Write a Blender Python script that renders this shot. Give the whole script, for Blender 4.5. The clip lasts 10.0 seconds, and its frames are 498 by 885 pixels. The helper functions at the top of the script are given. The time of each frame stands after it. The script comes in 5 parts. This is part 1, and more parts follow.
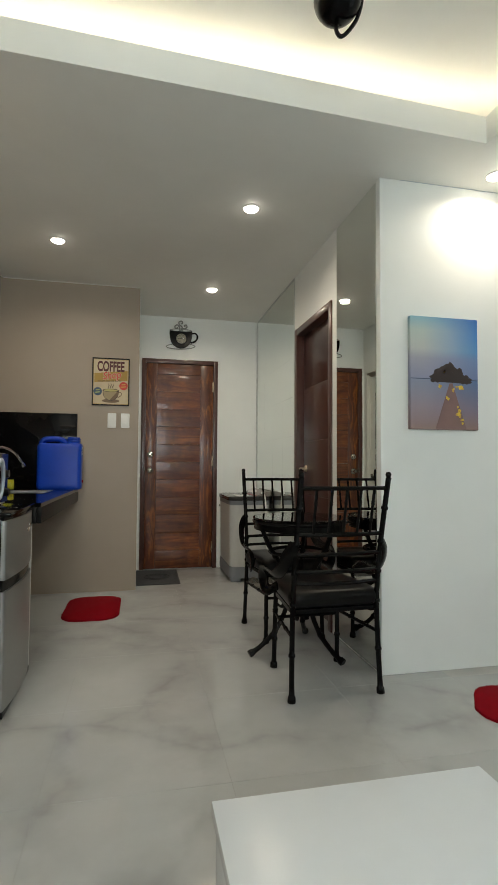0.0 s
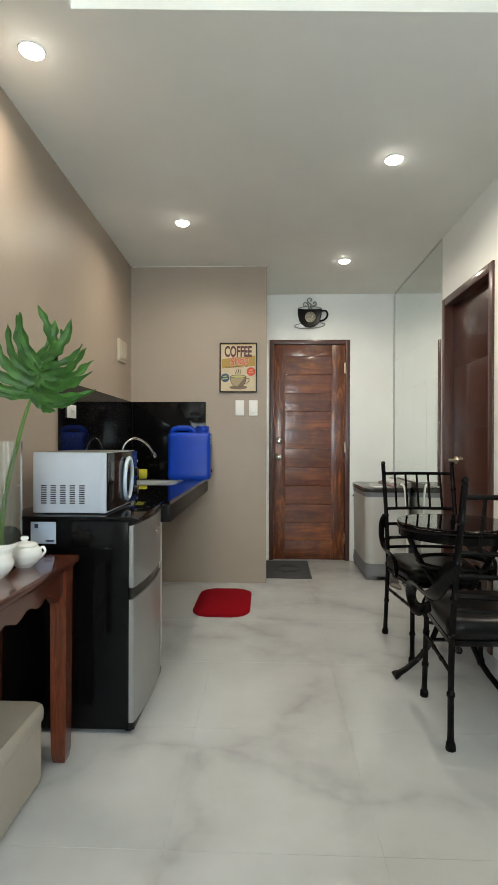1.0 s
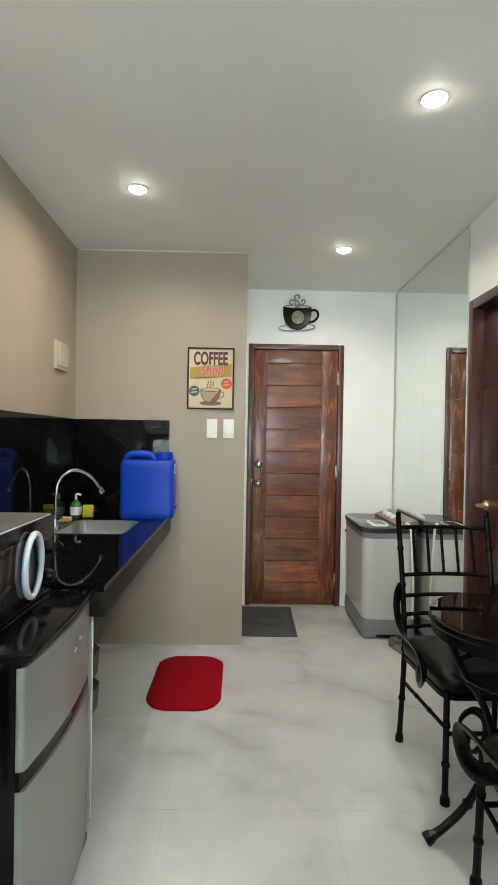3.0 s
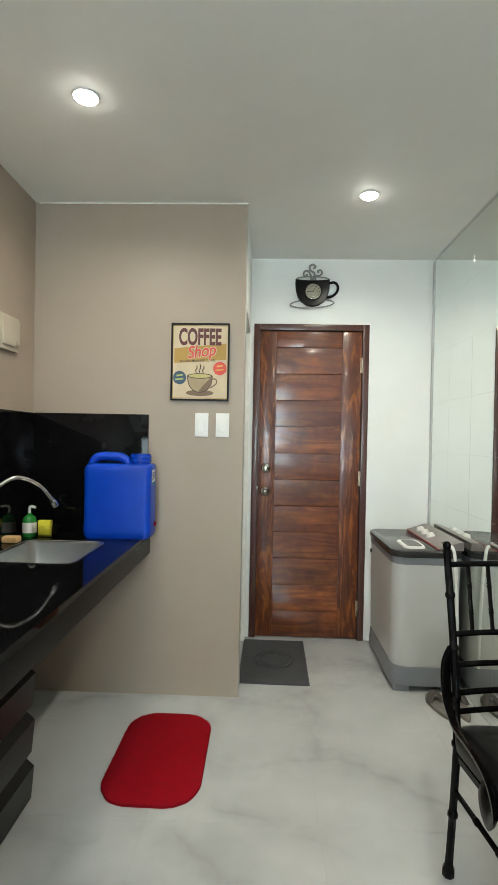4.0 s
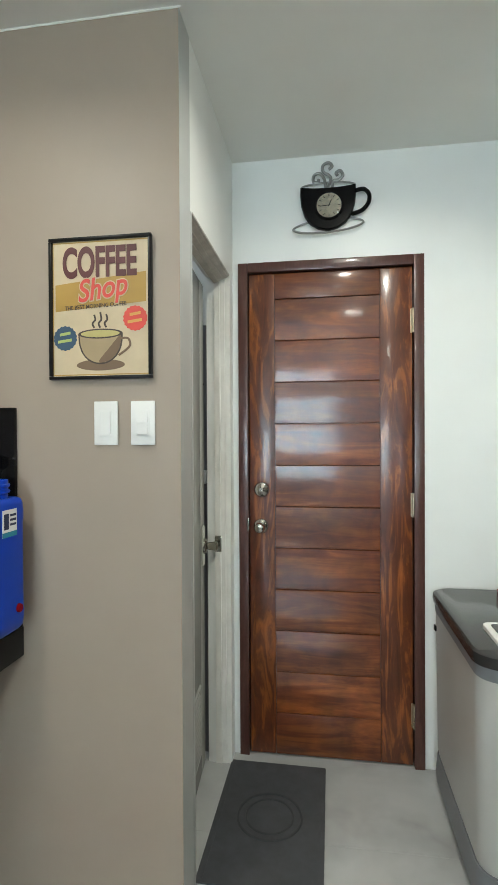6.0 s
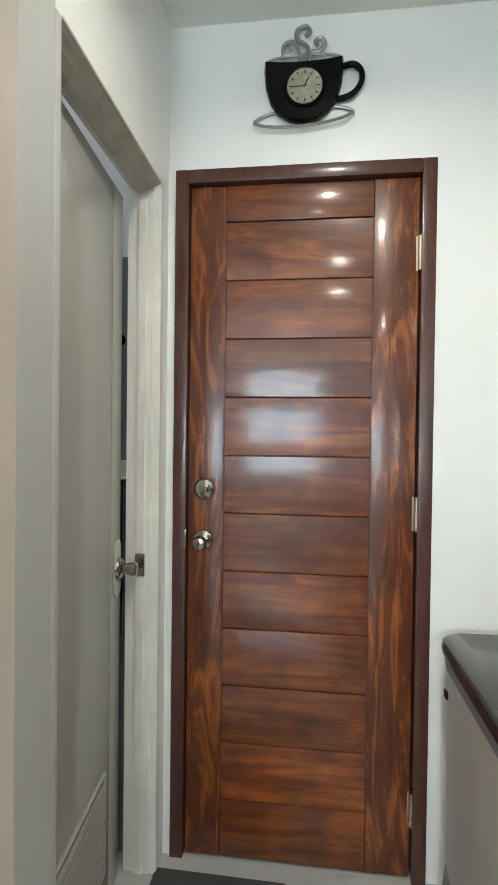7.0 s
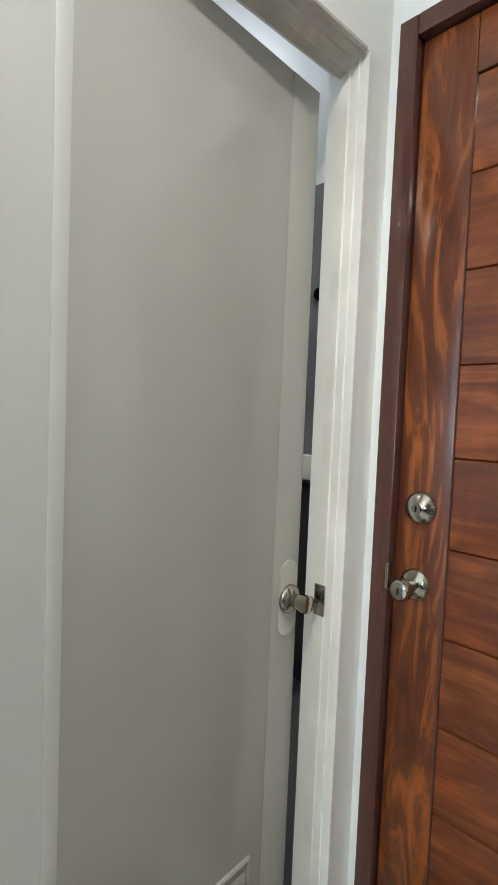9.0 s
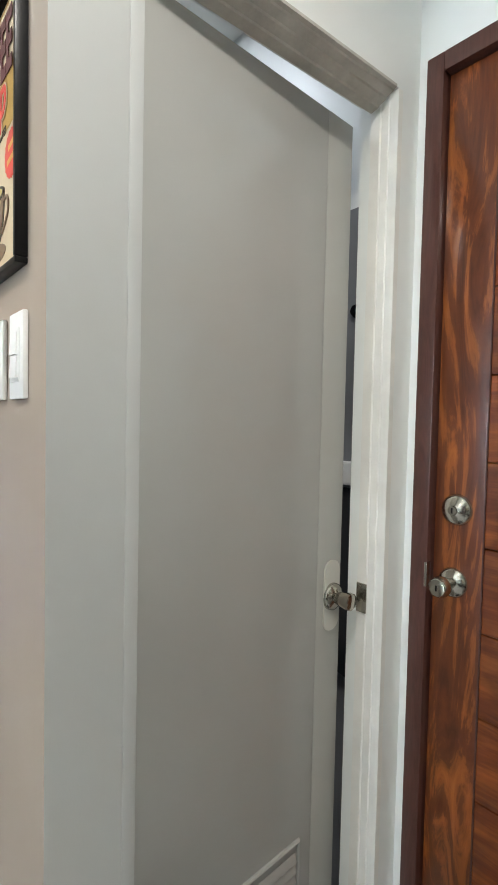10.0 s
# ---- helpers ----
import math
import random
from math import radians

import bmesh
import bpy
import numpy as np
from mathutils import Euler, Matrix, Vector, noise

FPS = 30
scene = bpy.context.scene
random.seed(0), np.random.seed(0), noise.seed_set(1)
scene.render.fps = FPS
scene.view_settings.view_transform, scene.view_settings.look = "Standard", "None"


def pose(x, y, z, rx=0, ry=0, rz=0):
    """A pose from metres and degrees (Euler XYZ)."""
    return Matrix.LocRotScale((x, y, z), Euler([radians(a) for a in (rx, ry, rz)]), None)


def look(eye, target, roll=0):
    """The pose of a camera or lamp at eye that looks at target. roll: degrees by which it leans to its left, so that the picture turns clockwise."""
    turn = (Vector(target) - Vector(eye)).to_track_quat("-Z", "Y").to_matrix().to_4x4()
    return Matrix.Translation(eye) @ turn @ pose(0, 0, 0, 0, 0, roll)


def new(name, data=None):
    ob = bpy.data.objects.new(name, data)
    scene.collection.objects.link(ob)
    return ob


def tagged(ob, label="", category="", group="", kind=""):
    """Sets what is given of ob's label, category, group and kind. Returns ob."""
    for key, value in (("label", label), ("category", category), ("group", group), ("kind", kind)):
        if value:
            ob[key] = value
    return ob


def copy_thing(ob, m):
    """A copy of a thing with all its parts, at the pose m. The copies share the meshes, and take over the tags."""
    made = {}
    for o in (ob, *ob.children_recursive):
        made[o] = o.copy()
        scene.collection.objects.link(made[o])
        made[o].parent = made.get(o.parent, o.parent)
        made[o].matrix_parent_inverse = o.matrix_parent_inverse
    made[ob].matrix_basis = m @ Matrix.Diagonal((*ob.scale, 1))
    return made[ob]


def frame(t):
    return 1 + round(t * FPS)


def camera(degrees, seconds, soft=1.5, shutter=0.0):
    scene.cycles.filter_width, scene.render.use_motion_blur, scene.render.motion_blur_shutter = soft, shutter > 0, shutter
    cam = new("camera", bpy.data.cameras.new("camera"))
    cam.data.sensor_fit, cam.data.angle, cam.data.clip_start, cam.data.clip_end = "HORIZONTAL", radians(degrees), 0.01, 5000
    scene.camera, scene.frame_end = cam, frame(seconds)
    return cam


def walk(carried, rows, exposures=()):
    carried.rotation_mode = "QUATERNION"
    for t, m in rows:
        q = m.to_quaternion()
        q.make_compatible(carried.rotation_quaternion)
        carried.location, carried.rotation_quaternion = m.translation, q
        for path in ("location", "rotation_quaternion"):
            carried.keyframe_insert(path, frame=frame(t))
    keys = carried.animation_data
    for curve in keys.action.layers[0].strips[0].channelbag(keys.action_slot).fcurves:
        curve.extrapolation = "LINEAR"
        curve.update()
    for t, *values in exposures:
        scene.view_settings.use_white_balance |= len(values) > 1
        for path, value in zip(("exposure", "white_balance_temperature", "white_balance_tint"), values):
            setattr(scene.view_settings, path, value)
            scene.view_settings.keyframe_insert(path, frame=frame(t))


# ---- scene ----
cam = camera(52.1, 10.0, 0.85)
PATH = [
    (0, (0.151, -0.182, 1.057), (0.57, 1.772, 1.144), 0.4),
    (0.5, (0.158, -0.052, 1.061), (0.269, 1.944, 1.117), -0.0),
    (1, (0.14, 0.113, 1.152), (0.069, 2.111, 1.146), 0.2),
    (1.5, (0.155, 0.158, 1.335), (0.0, 2.15, 1.262), 0.9),
    (2, (0.15, 0.295, 1.361), (0.028, 2.29, 1.281), 1.1),
    (2.5, (0.079, 0.593, 1.382), (0.08, 2.592, 1.326), 0.9),
    (3, (0.115, 0.905, 1.363), (0.143, 2.905, 1.345), 1.0),
    (3.2, (0.132, 1.055, 1.367), (0.143, 3.055, 1.364), 1.2),
    (4.5, (0.358, 1.89, 1.353), (0.203, 3.883, 1.311), 0.7),
    (5, (0.436, 2.184, 1.35), (0.146, 4.162, 1.292), 0.3),
    (5.5, (0.447, 2.504, 1.356), (0.099, 4.473, 1.329), -0.4),
    (6, (0.533, 2.868, 1.375), (0.235, 4.845, 1.359), -0.3),
    (6.2, (0.567, 3.013, 1.375), (0.3, 4.995, 1.365), -0.1),
    (7.3, (0.597, 3.667, 1.31), (0.351, 5.651, 1.271), 0.8),
    (7.5, (0.636, 3.763, 1.315), (0.264, 5.728, 1.27), 1.2),
    (8, (0.62, 3.959, 1.319), (-0.106, 5.821, 1.236), 1.2),
    (8.5, (0.67, 4.079, 1.338), (-0.517, 5.684, 1.229), 1.4),
    (9, (0.758, 4.103, 1.328), (-0.694, 5.474, 1.217), 2.3),
    (9.5, (0.801, 4.081, 1.331), (-0.717, 5.38, 1.24), 1.7),
    (10, (0.81, 4.025, 1.332), (-0.733, 5.295, 1.251), 1.2),
]
walk(cam, [(t, look(eye, target, roll)) for t, eye, target, roll in PATH], [
    (0.0, -0.98, 7170, 9), (0.5, -0.64, 7030, 9), (1.0, -0.31, 6830, 9), (2.0, -0.10, 6680, 8), (3.2, 0.0, 6640, 6), (4.5, 0.02, 6360, 4),
    (6.0, 0.0, 6180, 4), (7.5, 0.36, 6350, 8), (8.0, 0.60, 6200, 8), (8.5, 0.54, 6100, 9), (10.0, 0.43, 6050, 9)])

# ---- world, daylight and lamps ----
L, R, B, D, C = -0.976, 1.36, 4.240, 5.055, 2.57   # west wall, east wall, kitchen wall, entry wall, ceiling
S, EAST = -2.2, 4.0                               # south wall, far east wall of the living side

world = bpy.data.worlds.new("world")
scene.world = world
world.use_nodes = True
sky = world.node_tree.nodes.new("ShaderNodeTexSky")
sky.sky_type, sky.sun_disc = "NISHITA", False
sky.sun_elevation, sky.sun_rotation = radians(50), radians(160)
world.node_tree.links.new(sky.outputs[0], world.node_tree.nodes["Background"].inputs[0])
world.node_tree.nodes["Background"].inputs[1].default_value = 0.12


def area_lamp(name, m, sx, sy, watts, colour, parent=None, disk=False, spread=180):
    data = bpy.data.lights.new(name, "AREA")
    data.shape = "DISK" if disk else "RECTANGLE"
    data.size = sx
    if not disk:
        data.size_y = sy
    data.energy, data.color, data.spread = watts, colour, radians(spread)
    ob = new(name, data)
    ob.matrix_world = m
    if parent:
        ob.parent = parent
    return ob


DAY = (0.77, 0.90, 1.0)
LED = (1.0, 0.915, 0.79)
area_lamp("window_daylight", look((0.1, S - 0.02, 1.6), (0.1, 5, 1.6)), 1.3, 1.4, 100, DAY)
# fill light from the east, added to brighten the living side
area_lamp("side_fill_daylight", look((EAST + 0.02, 0.2, 1.4), (0, 0.2, 1.4)), 1.6, 1.3, 17, DAY)


# ---- materials ----
def nodes(name):
    m = bpy.data.materials.new(name)
    m.use_nodes = True
    return m, m.node_tree.nodes, m.node_tree.links, m.node_tree.nodes["Principled BSDF"]


def ramp(n, stops):
    r = n.new("ShaderNodeValToRGB")
    while len(r.color_ramp.elements) < len(stops):
        r.color_ramp.elements.new(0.5)
    for e, (p, c) in zip(r.color_ramp.elements, stops):
        e.position, e.color = p, (*c, 1)
    return r


def coords(n, l, scale=(1, 1, 1), world_space=False, turn=(0, 0, 0)):
    mp = n.new("ShaderNodeMapping")
    mp.inputs["Scale"].default_value = scale
    mp.inputs["Rotation"].default_value = turn
    if world_space:
        l.new(n.new("ShaderNodeNewGeometry").outputs["Position"], mp.inputs[0])
    else:
        tc = n.new("ShaderNodeTexCoord")
        add = n.new("ShaderNodeVectorMath")
        add.operation = "ADD"
        info = n.new("ShaderNodeObjectInfo")
        mul = n.new("ShaderNodeMath")
        mul.operation = "MULTIPLY"
        mul.inputs[1].default_value = 7.3
        l.new(info.outputs["Random"], mul.inputs[0])
        l.new(tc.outputs["Object"], add.inputs[0])
        l.new(mul.outputs[0], add.inputs[1])
        l.new(add.outputs[0], mp.inputs[0])
    return mp


def noise_tex(n, l, src, scale, detail=4, rough=0.5, distort=0.0):
    t = n.new("ShaderNodeTexNoise")
    t.inputs["Scale"].default_value = scale
    t.inputs["Detail"].default_value = detail
    t.inputs["Roughness"].default_value = rough
    t.inputs["Distortion"].default_value = distort
    l.new(src.outputs[0], t.inputs["Vector"])
    return t


def bump(n, l, height, b, strength, dist=0.002):
    bp = n.new("ShaderNodeBump")
    bp.inputs["Strength"].default_value = strength
    bp.inputs["Distance"].default_value = dist
    l.new(height, bp.inputs["Height"])
    l.new(bp.outputs[0], b.inputs["Normal"])
    return bp


def surface(name, colour, rough=0.5, metal=0.0, vary=0.06, scale=6.0, grain=120.0, relief=0.05, coat=0.0, world_space=False, spec=0.5):
    """A plain painted, plastic or metal surface with two scales of variation in colour, gloss and relief."""
    m, n, l, b = nodes(name)
    mp = coords(n, l, world_space=world_space)
    big = noise_tex(n, l, mp, scale, 5, 0.6)
    fine = noise_tex(n, l, mp, grain, 3)
    lo = tuple(max(0, c * (1 - vary)) for c in colour)
    hi = tuple(min(1, c * (1 + vary)) for c in colour)
    r = ramp(n, [(0.3, lo), (0.7, hi)])
    l.new(big.outputs[0], r.inputs[0])
    l.new(r.outputs[0], b.inputs["Base Color"])
    mr = n.new("ShaderNodeMapRange")
    mr.inputs["To Min"].default_value = max(0.02, rough * 0.85)
    mr.inputs["To Max"].default_value = min(1, rough * 1.18)
    l.new(big.outputs[0], mr.inputs[0])
    l.new(mr.outputs[0], b.inputs["Roughness"])
    b.inputs["Metallic"].default_value = metal
    b.inputs["Coat Weight"].default_value = coat
    b.inputs["Coat Roughness"].default_value = 0.08
    b.inputs["Specular IOR Level"].default_value = spec
    if relief:
        bump(n, l, fine.outputs[0], b, relief)
    return m


def plaster(name, colour, rough=0.45):
    """Rolled wall paint: faint blotches, slow undulation and a fine roller texture."""
    m, n, l, b = nodes(name)
    mp = coords(n, l, world_space=True)
    big = noise_tex(n, l, mp, 1.6, 4, 0.6)
    r = ramp(n, [(0.3, tuple(c * 0.965 for c in colour)), (0.7, tuple(min(1, c * 1.03) for c in colour))])
    l.new(big.outputs[0], r.inputs[0])
    l.new(r.outputs[0], b.inputs["Base Color"])
    b.inputs["Roughness"].default_value = rough
    fine = noise_tex(n, l, mp, 260, 3)
    slow = noise_tex(n, l, mp, 4.5, 3)
    mix = n.new("ShaderNodeMath")
    mix.operation = "MULTIPLY_ADD"
    mix.inputs[1].default_value = 0.05
    l.new(fine.outputs[0], mix.inputs[0])
    l.new(slow.outputs[0], mix.inputs[2])
    bump(n, l, mix.outputs[0], b, 0.35, 0.006)
    return m


def wood(name, stops, stretch, scale=9.0, rough=0.22, coat=0.7, figure=2.2, grain=0.14, blotch=0.0, wave=0.0, gloss=0.09):
    """Varnished timber with streaky grain; stretch is small along the grain."""
    m, n, l, b = nodes(name)
    mp = coords(n, l, stretch)
    big = noise_tex(n, l, mp, scale, 6, 0.62, figure)
    fine = noise_tex(n, l, mp, scale * 9, 4, 0.6)
    mix = n.new("ShaderNodeMix")
    mix.inputs[0].default_value = grain
    l.new(big.outputs[0], mix.inputs[2])
    l.new(fine.outputs[0], mix.inputs[3])
    r = ramp(n, stops)
    l.new(mix.outputs[0], r.inputs[0])
    info = n.new("ShaderNodeObjectInfo")
    hsv = n.new("ShaderNodeHueSaturation")
    mr = n.new("ShaderNodeMapRange")
    mr.inputs["To Min"].default_value, mr.inputs["To Max"].default_value = 0.8, 1.15
    l.new(info.outputs["Random"], mr.inputs[0])
    plain = coords(n, l)
    patch = noise_tex(n, l, plain, 7.0, 3, 0.55, 0.6)
    pr = n.new("ShaderNodeMapRange")
    pr.inputs["From Min"].default_value, pr.inputs["From Max"].default_value = 0.33, 0.67
    pr.inputs["To Min"].default_value, pr.inputs["To Max"].default_value = 1 - blotch, 1 + blotch
    l.new(patch.outputs[0], pr.inputs[0])
    both = n.new("ShaderNodeMath")
    both.operation = "MULTIPLY"
    l.new(mr.outputs[0], both.inputs[0])
    l.new(pr.outputs[0], both.inputs[1])
    l.new(both.outputs[0], hsv.inputs["Value"])
    l.new(r.outputs[0], hsv.inputs["Color"])
    l.new(hsv.outputs[0], b.inputs["Base Color"])
    b.inputs["Roughness"].default_value = rough
    b.inputs["Coat Weight"].default_value = coat
    b.inputs["Coat Roughness"].default_value = gloss
    b.inputs["Specular IOR Level"].default_value = 0.35
    grainy = bump(n, l, fine.outputs[0], b, 0.06, 0.0008)
    if wave:
        brushed = n.new("ShaderNodeBump")
        brushed.inputs["Strength"].default_value, brushed.inputs["Distance"].default_value = wave, 0.003
        l.new(noise_tex(n, l, mp, 4.0, 3, 0.5).outputs[0], brushed.inputs["Height"])
        l.new(brushed.outputs[0], grainy.inputs["Normal"])
        l.new(brushed.outputs[0], b.inputs["Coat Normal"])
    return m


def marble():
    """Polished white porcelain with soft grey veins that cross in long diagonals."""
    m, n, l, b = nodes("marble_tile")
    mp = coords(n, l, world_space=True)
    warp = noise_tex(n, l, mp, 1.3, 4, 0.55)
    sub = n.new("ShaderNodeVectorMath")
    sub.operation = "MULTIPLY_ADD"
    sub.inputs[1].default_value = (0.5, 0.5, 0.5)
    l.new(warp.outputs["Color"], sub.inputs[0])
    l.new(mp.outputs[0], sub.inputs[2])
    vor = n.new("ShaderNodeTexVoronoi")
    vor.feature = "DISTANCE_TO_EDGE"
    vor.inputs["Scale"].default_value = 1.35
    l.new(sub.outputs[0], vor.inputs["Vector"])
    vein = ramp(n, [(0.0, (0.9, 0.9, 0.9)), (0.03, (0.62, 0.62, 0.62)), (0.10, (0.28, 0.28, 0.28)), (0.28, (0, 0, 0))])
    l.new(vor.outputs["Distance"], vein.inputs[0])
    mask = noise_tex(n, l, mp, 2.4, 4, 0.6)
    mrm = n.new("ShaderNodeMapRange")
    mrm.inputs["From Min"].default_value, mrm.inputs["From Max"].default_value = 0.38, 0.62
    mrm.inputs["To Min"].default_value, mrm.inputs["To Max"].default_value = 0.12, 1.0
    l.new(mask.outputs[0], mrm.inputs[0])
    mul = n.new("ShaderNodeMath")
    mul.operation = "MULTIPLY"
    l.new(vein.outputs[0], mul.inputs[0])
    l.new(mrm.outputs[0], mul.inputs[1])
    cloud = noise_tex(n, l, mp, 3.2, 5, 0.6)
    base = ramp(n, [(0.3, (0.447, 0.462, 0.458)), (0.7, (0.502, 0.517, 0.514))])
    l.new(cloud.outputs[0], base.inputs[0])
    mix = n.new("ShaderNodeMix")
    mix.data_type = "RGBA"
    l.new(mul.outputs[0], mix.inputs[0])
    l.new(base.outputs[0], mix.inputs[6])
    mix.inputs[7].default_value = (0.325, 0.333, 0.329, 1)
    l.new(mix.outputs[2], b.inputs["Base Color"])
    b.inputs["Roughness"].default_value = 0.12
    b.inputs["Specular IOR Level"].default_value = 0.45
    dust = noise_tex(n, l, mp, 14, 4, 0.6)
    mrr = n.new("ShaderNodeMapRange")
    mrr.inputs["To Min"].default_value, mrr.inputs["To Max"].default_value = 0.045, 0.11
    l.new(dust.outputs[0], mrr.inputs[0])
    l.new(mrr.outputs[0], b.inputs["Roughness"])
    return m


def glow(name, colour, strength):
    m, n, l, b = nodes(name)
    b.inputs["Base Color"].default_value = (*colour, 1)
    b.inputs["Emission Color"].default_value = (*colour, 1)
    b.inputs["Emission Strength"].default_value = strength
    return m


def glass(name, tint=(1, 1, 1), rough=0.0, ior=1.45):
    m, n, l, b = nodes(name)
    b.inputs["Base Color"].default_value = (*tint, 1)
    b.inputs["Transmission Weight"].default_value = 1
    b.inputs["Roughness"].default_value = rough
    b.inputs["IOR"].default_value = ior
    return m


def mirror_glass():
    m, n, l, b = nodes("mirror_silver")
    b.inputs["Base Color"].default_value = (0.84, 0.87, 0.84, 1)
    b.inputs["Metallic"].default_value = 1
    b.inputs["Roughness"].default_value = 0.015
    mp = coords(n, l, world_space=True)
    bump(n, l, noise_tex(n, l, mp, 3.0, 2).outputs[0], b, 0.06, 0.004)
    return m


def leaf_green():
    m, n, l, b = nodes("leaf_green")
    mp = coords(n, l)
    r = ramp(n, [(0.3, (0.022, 0.085, 0.015)), (0.7, (0.065, 0.19, 0.03))])
    l.new(noise_tex(n, l, mp, 18, 4).outputs[0], r.inputs[0])
    l.new(r.outputs[0], b.inputs["Base Color"])
    b.inputs["Roughness"].default_value = 0.48
    return m


def sunset_print():
    """Canvas print: pale sky turning deep blue, lilac water and a warm glow low down, as one soft blend."""
    m, n, l, b = nodes("canvas_print")
    tc = n.new("ShaderNodeTexCoord")
    sep = n.new("ShaderNodeSeparateXYZ")
    l.new(tc.outputs["Object"], sep.inputs[0])
    mr = n.new("ShaderNodeMapRange")
    mr.inputs["From Min"].default_value, mr.inputs["From Max"].default_value = 0.0, 0.59
    l.new(sep.outputs["Z"], mr.inputs[0])
    left = ramp(n, [(0.0, (0.30, 0.20, 0.185)), (0.2, (0.33, 0.265, 0.31)), (0.44, (0.25, 0.285, 0.39)), (0.47, (0.29, 0.30, 0.42)), (0.63, (0.35, 0.35, 0.42)), (0.72, (0.47, 0.50, 0.48)), (0.88, (0.42, 0.50, 0.47)), (1.0, (0.20, 0.40, 0.50))])
    right = ramp(n, [(0.0, (0.28, 0.17, 0.15)), (0.2, (0.20, 0.17, 0.25)), (0.44, (0.08, 0.16, 0.33)), (0.47, (0.15, 0.20, 0.38)), (0.63, (0.13, 0.22, 0.43)), (0.70, (0.06, 0.24, 0.50)), (0.85, (0.025, 0.18, 0.49)), (1.0, (0.012, 0.11, 0.40))])
    for r in (left, right):
        l.new(mr.outputs[0], r.inputs[0])
    mx = n.new("ShaderNodeMapRange")
    mx.inputs["From Min"].default_value, mx.inputs["From Max"].default_value = -0.12, 0.2
    l.new(sep.outputs["X"], mx.inputs[0])
    mix = n.new("ShaderNodeMix")
    mix.data_type = "RGBA"
    l.new(mx.outputs[0], mix.inputs[0])
    l.new(left.outputs[0], mix.inputs[6])
    l.new(right.outputs[0], mix.inputs[7])
    l.new(mix.outputs[2], b.inputs["Base Color"])
    b.inputs["Roughness"].default_value = 0.55
    mp = coords(n, l)
    bump(n, l, noise_tex(n, l, mp, 500, 2).outputs[0], b, 0.1, 0.001)
    return m


TAUPE = plaster("taupe_paint", (0.352, 0.288, 0.229), 0.48)
WHITE = plaster("white_wall_paint", (0.86, 0.875, 0.85), 0.4)
# white wall paint with the recess's shade put into its colour
WHITE_SHADED = plaster("shaded_white_paint", (0.47, 0.48, 0.468), 0.35)
CEIL = plaster("ceiling_paint", (0.87, 0.87, 0.825), 0.6)
MARBLE = marble()
GROUT = surface("pale_grout", (0.40, 0.40, 0.385), 0.5)
WARM = [(0.27, (0.070, 0.014, 0.003)), (0.45, (0.125, 0.027, 0.005)), (0.58, (0.195, 0.052, 0.009)), (0.76, (0.30, 0.094, 0.016))]
DOORH = wood("varnished_wood_across", [(p, tuple(v * 0.99 for v in c)) for p, c in WARM], (0.8, 6, 7), 2.6, 0.40, 0.65, 1.5, 0.14, 0.32, 0.10, 0.11)
FLAME = [(0.34, (0.062, 0.015, 0.005)), (0.53, (0.105, 0.026, 0.007)), (0.59, (0.195, 0.055, 0.011)), (0.76, (0.285, 0.091, 0.018))]
DOORV = wood("varnished_wood_upright", FLAME, (7, 7, 1.1), 2.5, 0.34, 0.45, 2.4, 0.06, 0.18, 0.08, 0.11)
FRAMEW = wood("dark_painted_wood", [(0.3, (0.058, 0.021, 0.016)), (0.7, (0.098, 0.038, 0.028))], (9, 9, 1), 6, 0.3, 0.4)
BEDW = wood("red_brown_wood", [(0.3, (0.034, 0.0095, 0.0065)), (0.7, (0.066, 0.019, 0.012))], (8, 8, 1), 5, 0.3, 0.4)
CONSOLEW = wood("mahogany", [(0.25, (0.04, 0.009, 0.005)), (0.5, (0.08, 0.019, 0.010)), (0.75, (0.135, 0.035, 0.017))], (8, 1, 8), 6, 0.2)
CONSOLEV = wood("mahogany_upright", [(0.25, (0.05, 0.012, 0.007)), (0.5, (0.10, 0.025, 0.012)), (0.75, (0.16, 0.042, 0.019))], (8, 8, 1), 4, 0.22)
CHROME = surface("chrome", (0.75, 0.75, 0.74), 0.12, 1.0, 0.04)
NICKEL = surface("worn_nickel", (0.44, 0.42, 0.37), 0.16, 1.0, 0.1)
BRASS = surface("pale_brass", (0.68, 0.58, 0.42), 0.28, 1.0, 0.12)
STEEL = surface("brushed_steel", (0.56, 0.56, 0.55), 0.3, 1.0, 0.08)
SILVER = surface("silver_door_sheet", (0.32, 0.32, 0.315), 0.34, 0.75, 0.05)
GRANITE = surface("polished_black_granite", (0.004, 0.004, 0.0045), 0.035, 0.0, 0.12, 3, 300, 0.0, world_space=True, spec=0.16)
EDGE = surface("honed_black_granite", (0.008, 0.0075, 0.007), 0.35, 0.0, 0.4, 60, 300, 0.05, world_space=True, spec=0.15)
BLACKP = surface("black_plastic", (0.004, 0.004, 0.0045), 0.3, 0.0, 0.3, spec=0.2)
BLACKM = surface("black_enamel_metal", (0.0028, 0.0028, 0.003), 0.24, 0.0, 0.4, 20, 150, 0.03, spec=0.16)
LEATHER = surface("black_leatherette", (0.0028, 0.0028, 0.003), 0.3, 0.0, 0.08, 4, 260, 0.05, spec=0.18)
MWWHITE = surface("light_grey_enamel", (0.49, 0.535, 0.60), 0.35, 0.0, 0.04)
MWTOP = surface("dusty_steel_top", (0.11, 0.108, 0.105), 0.42, 0.3, 0.25, 9)
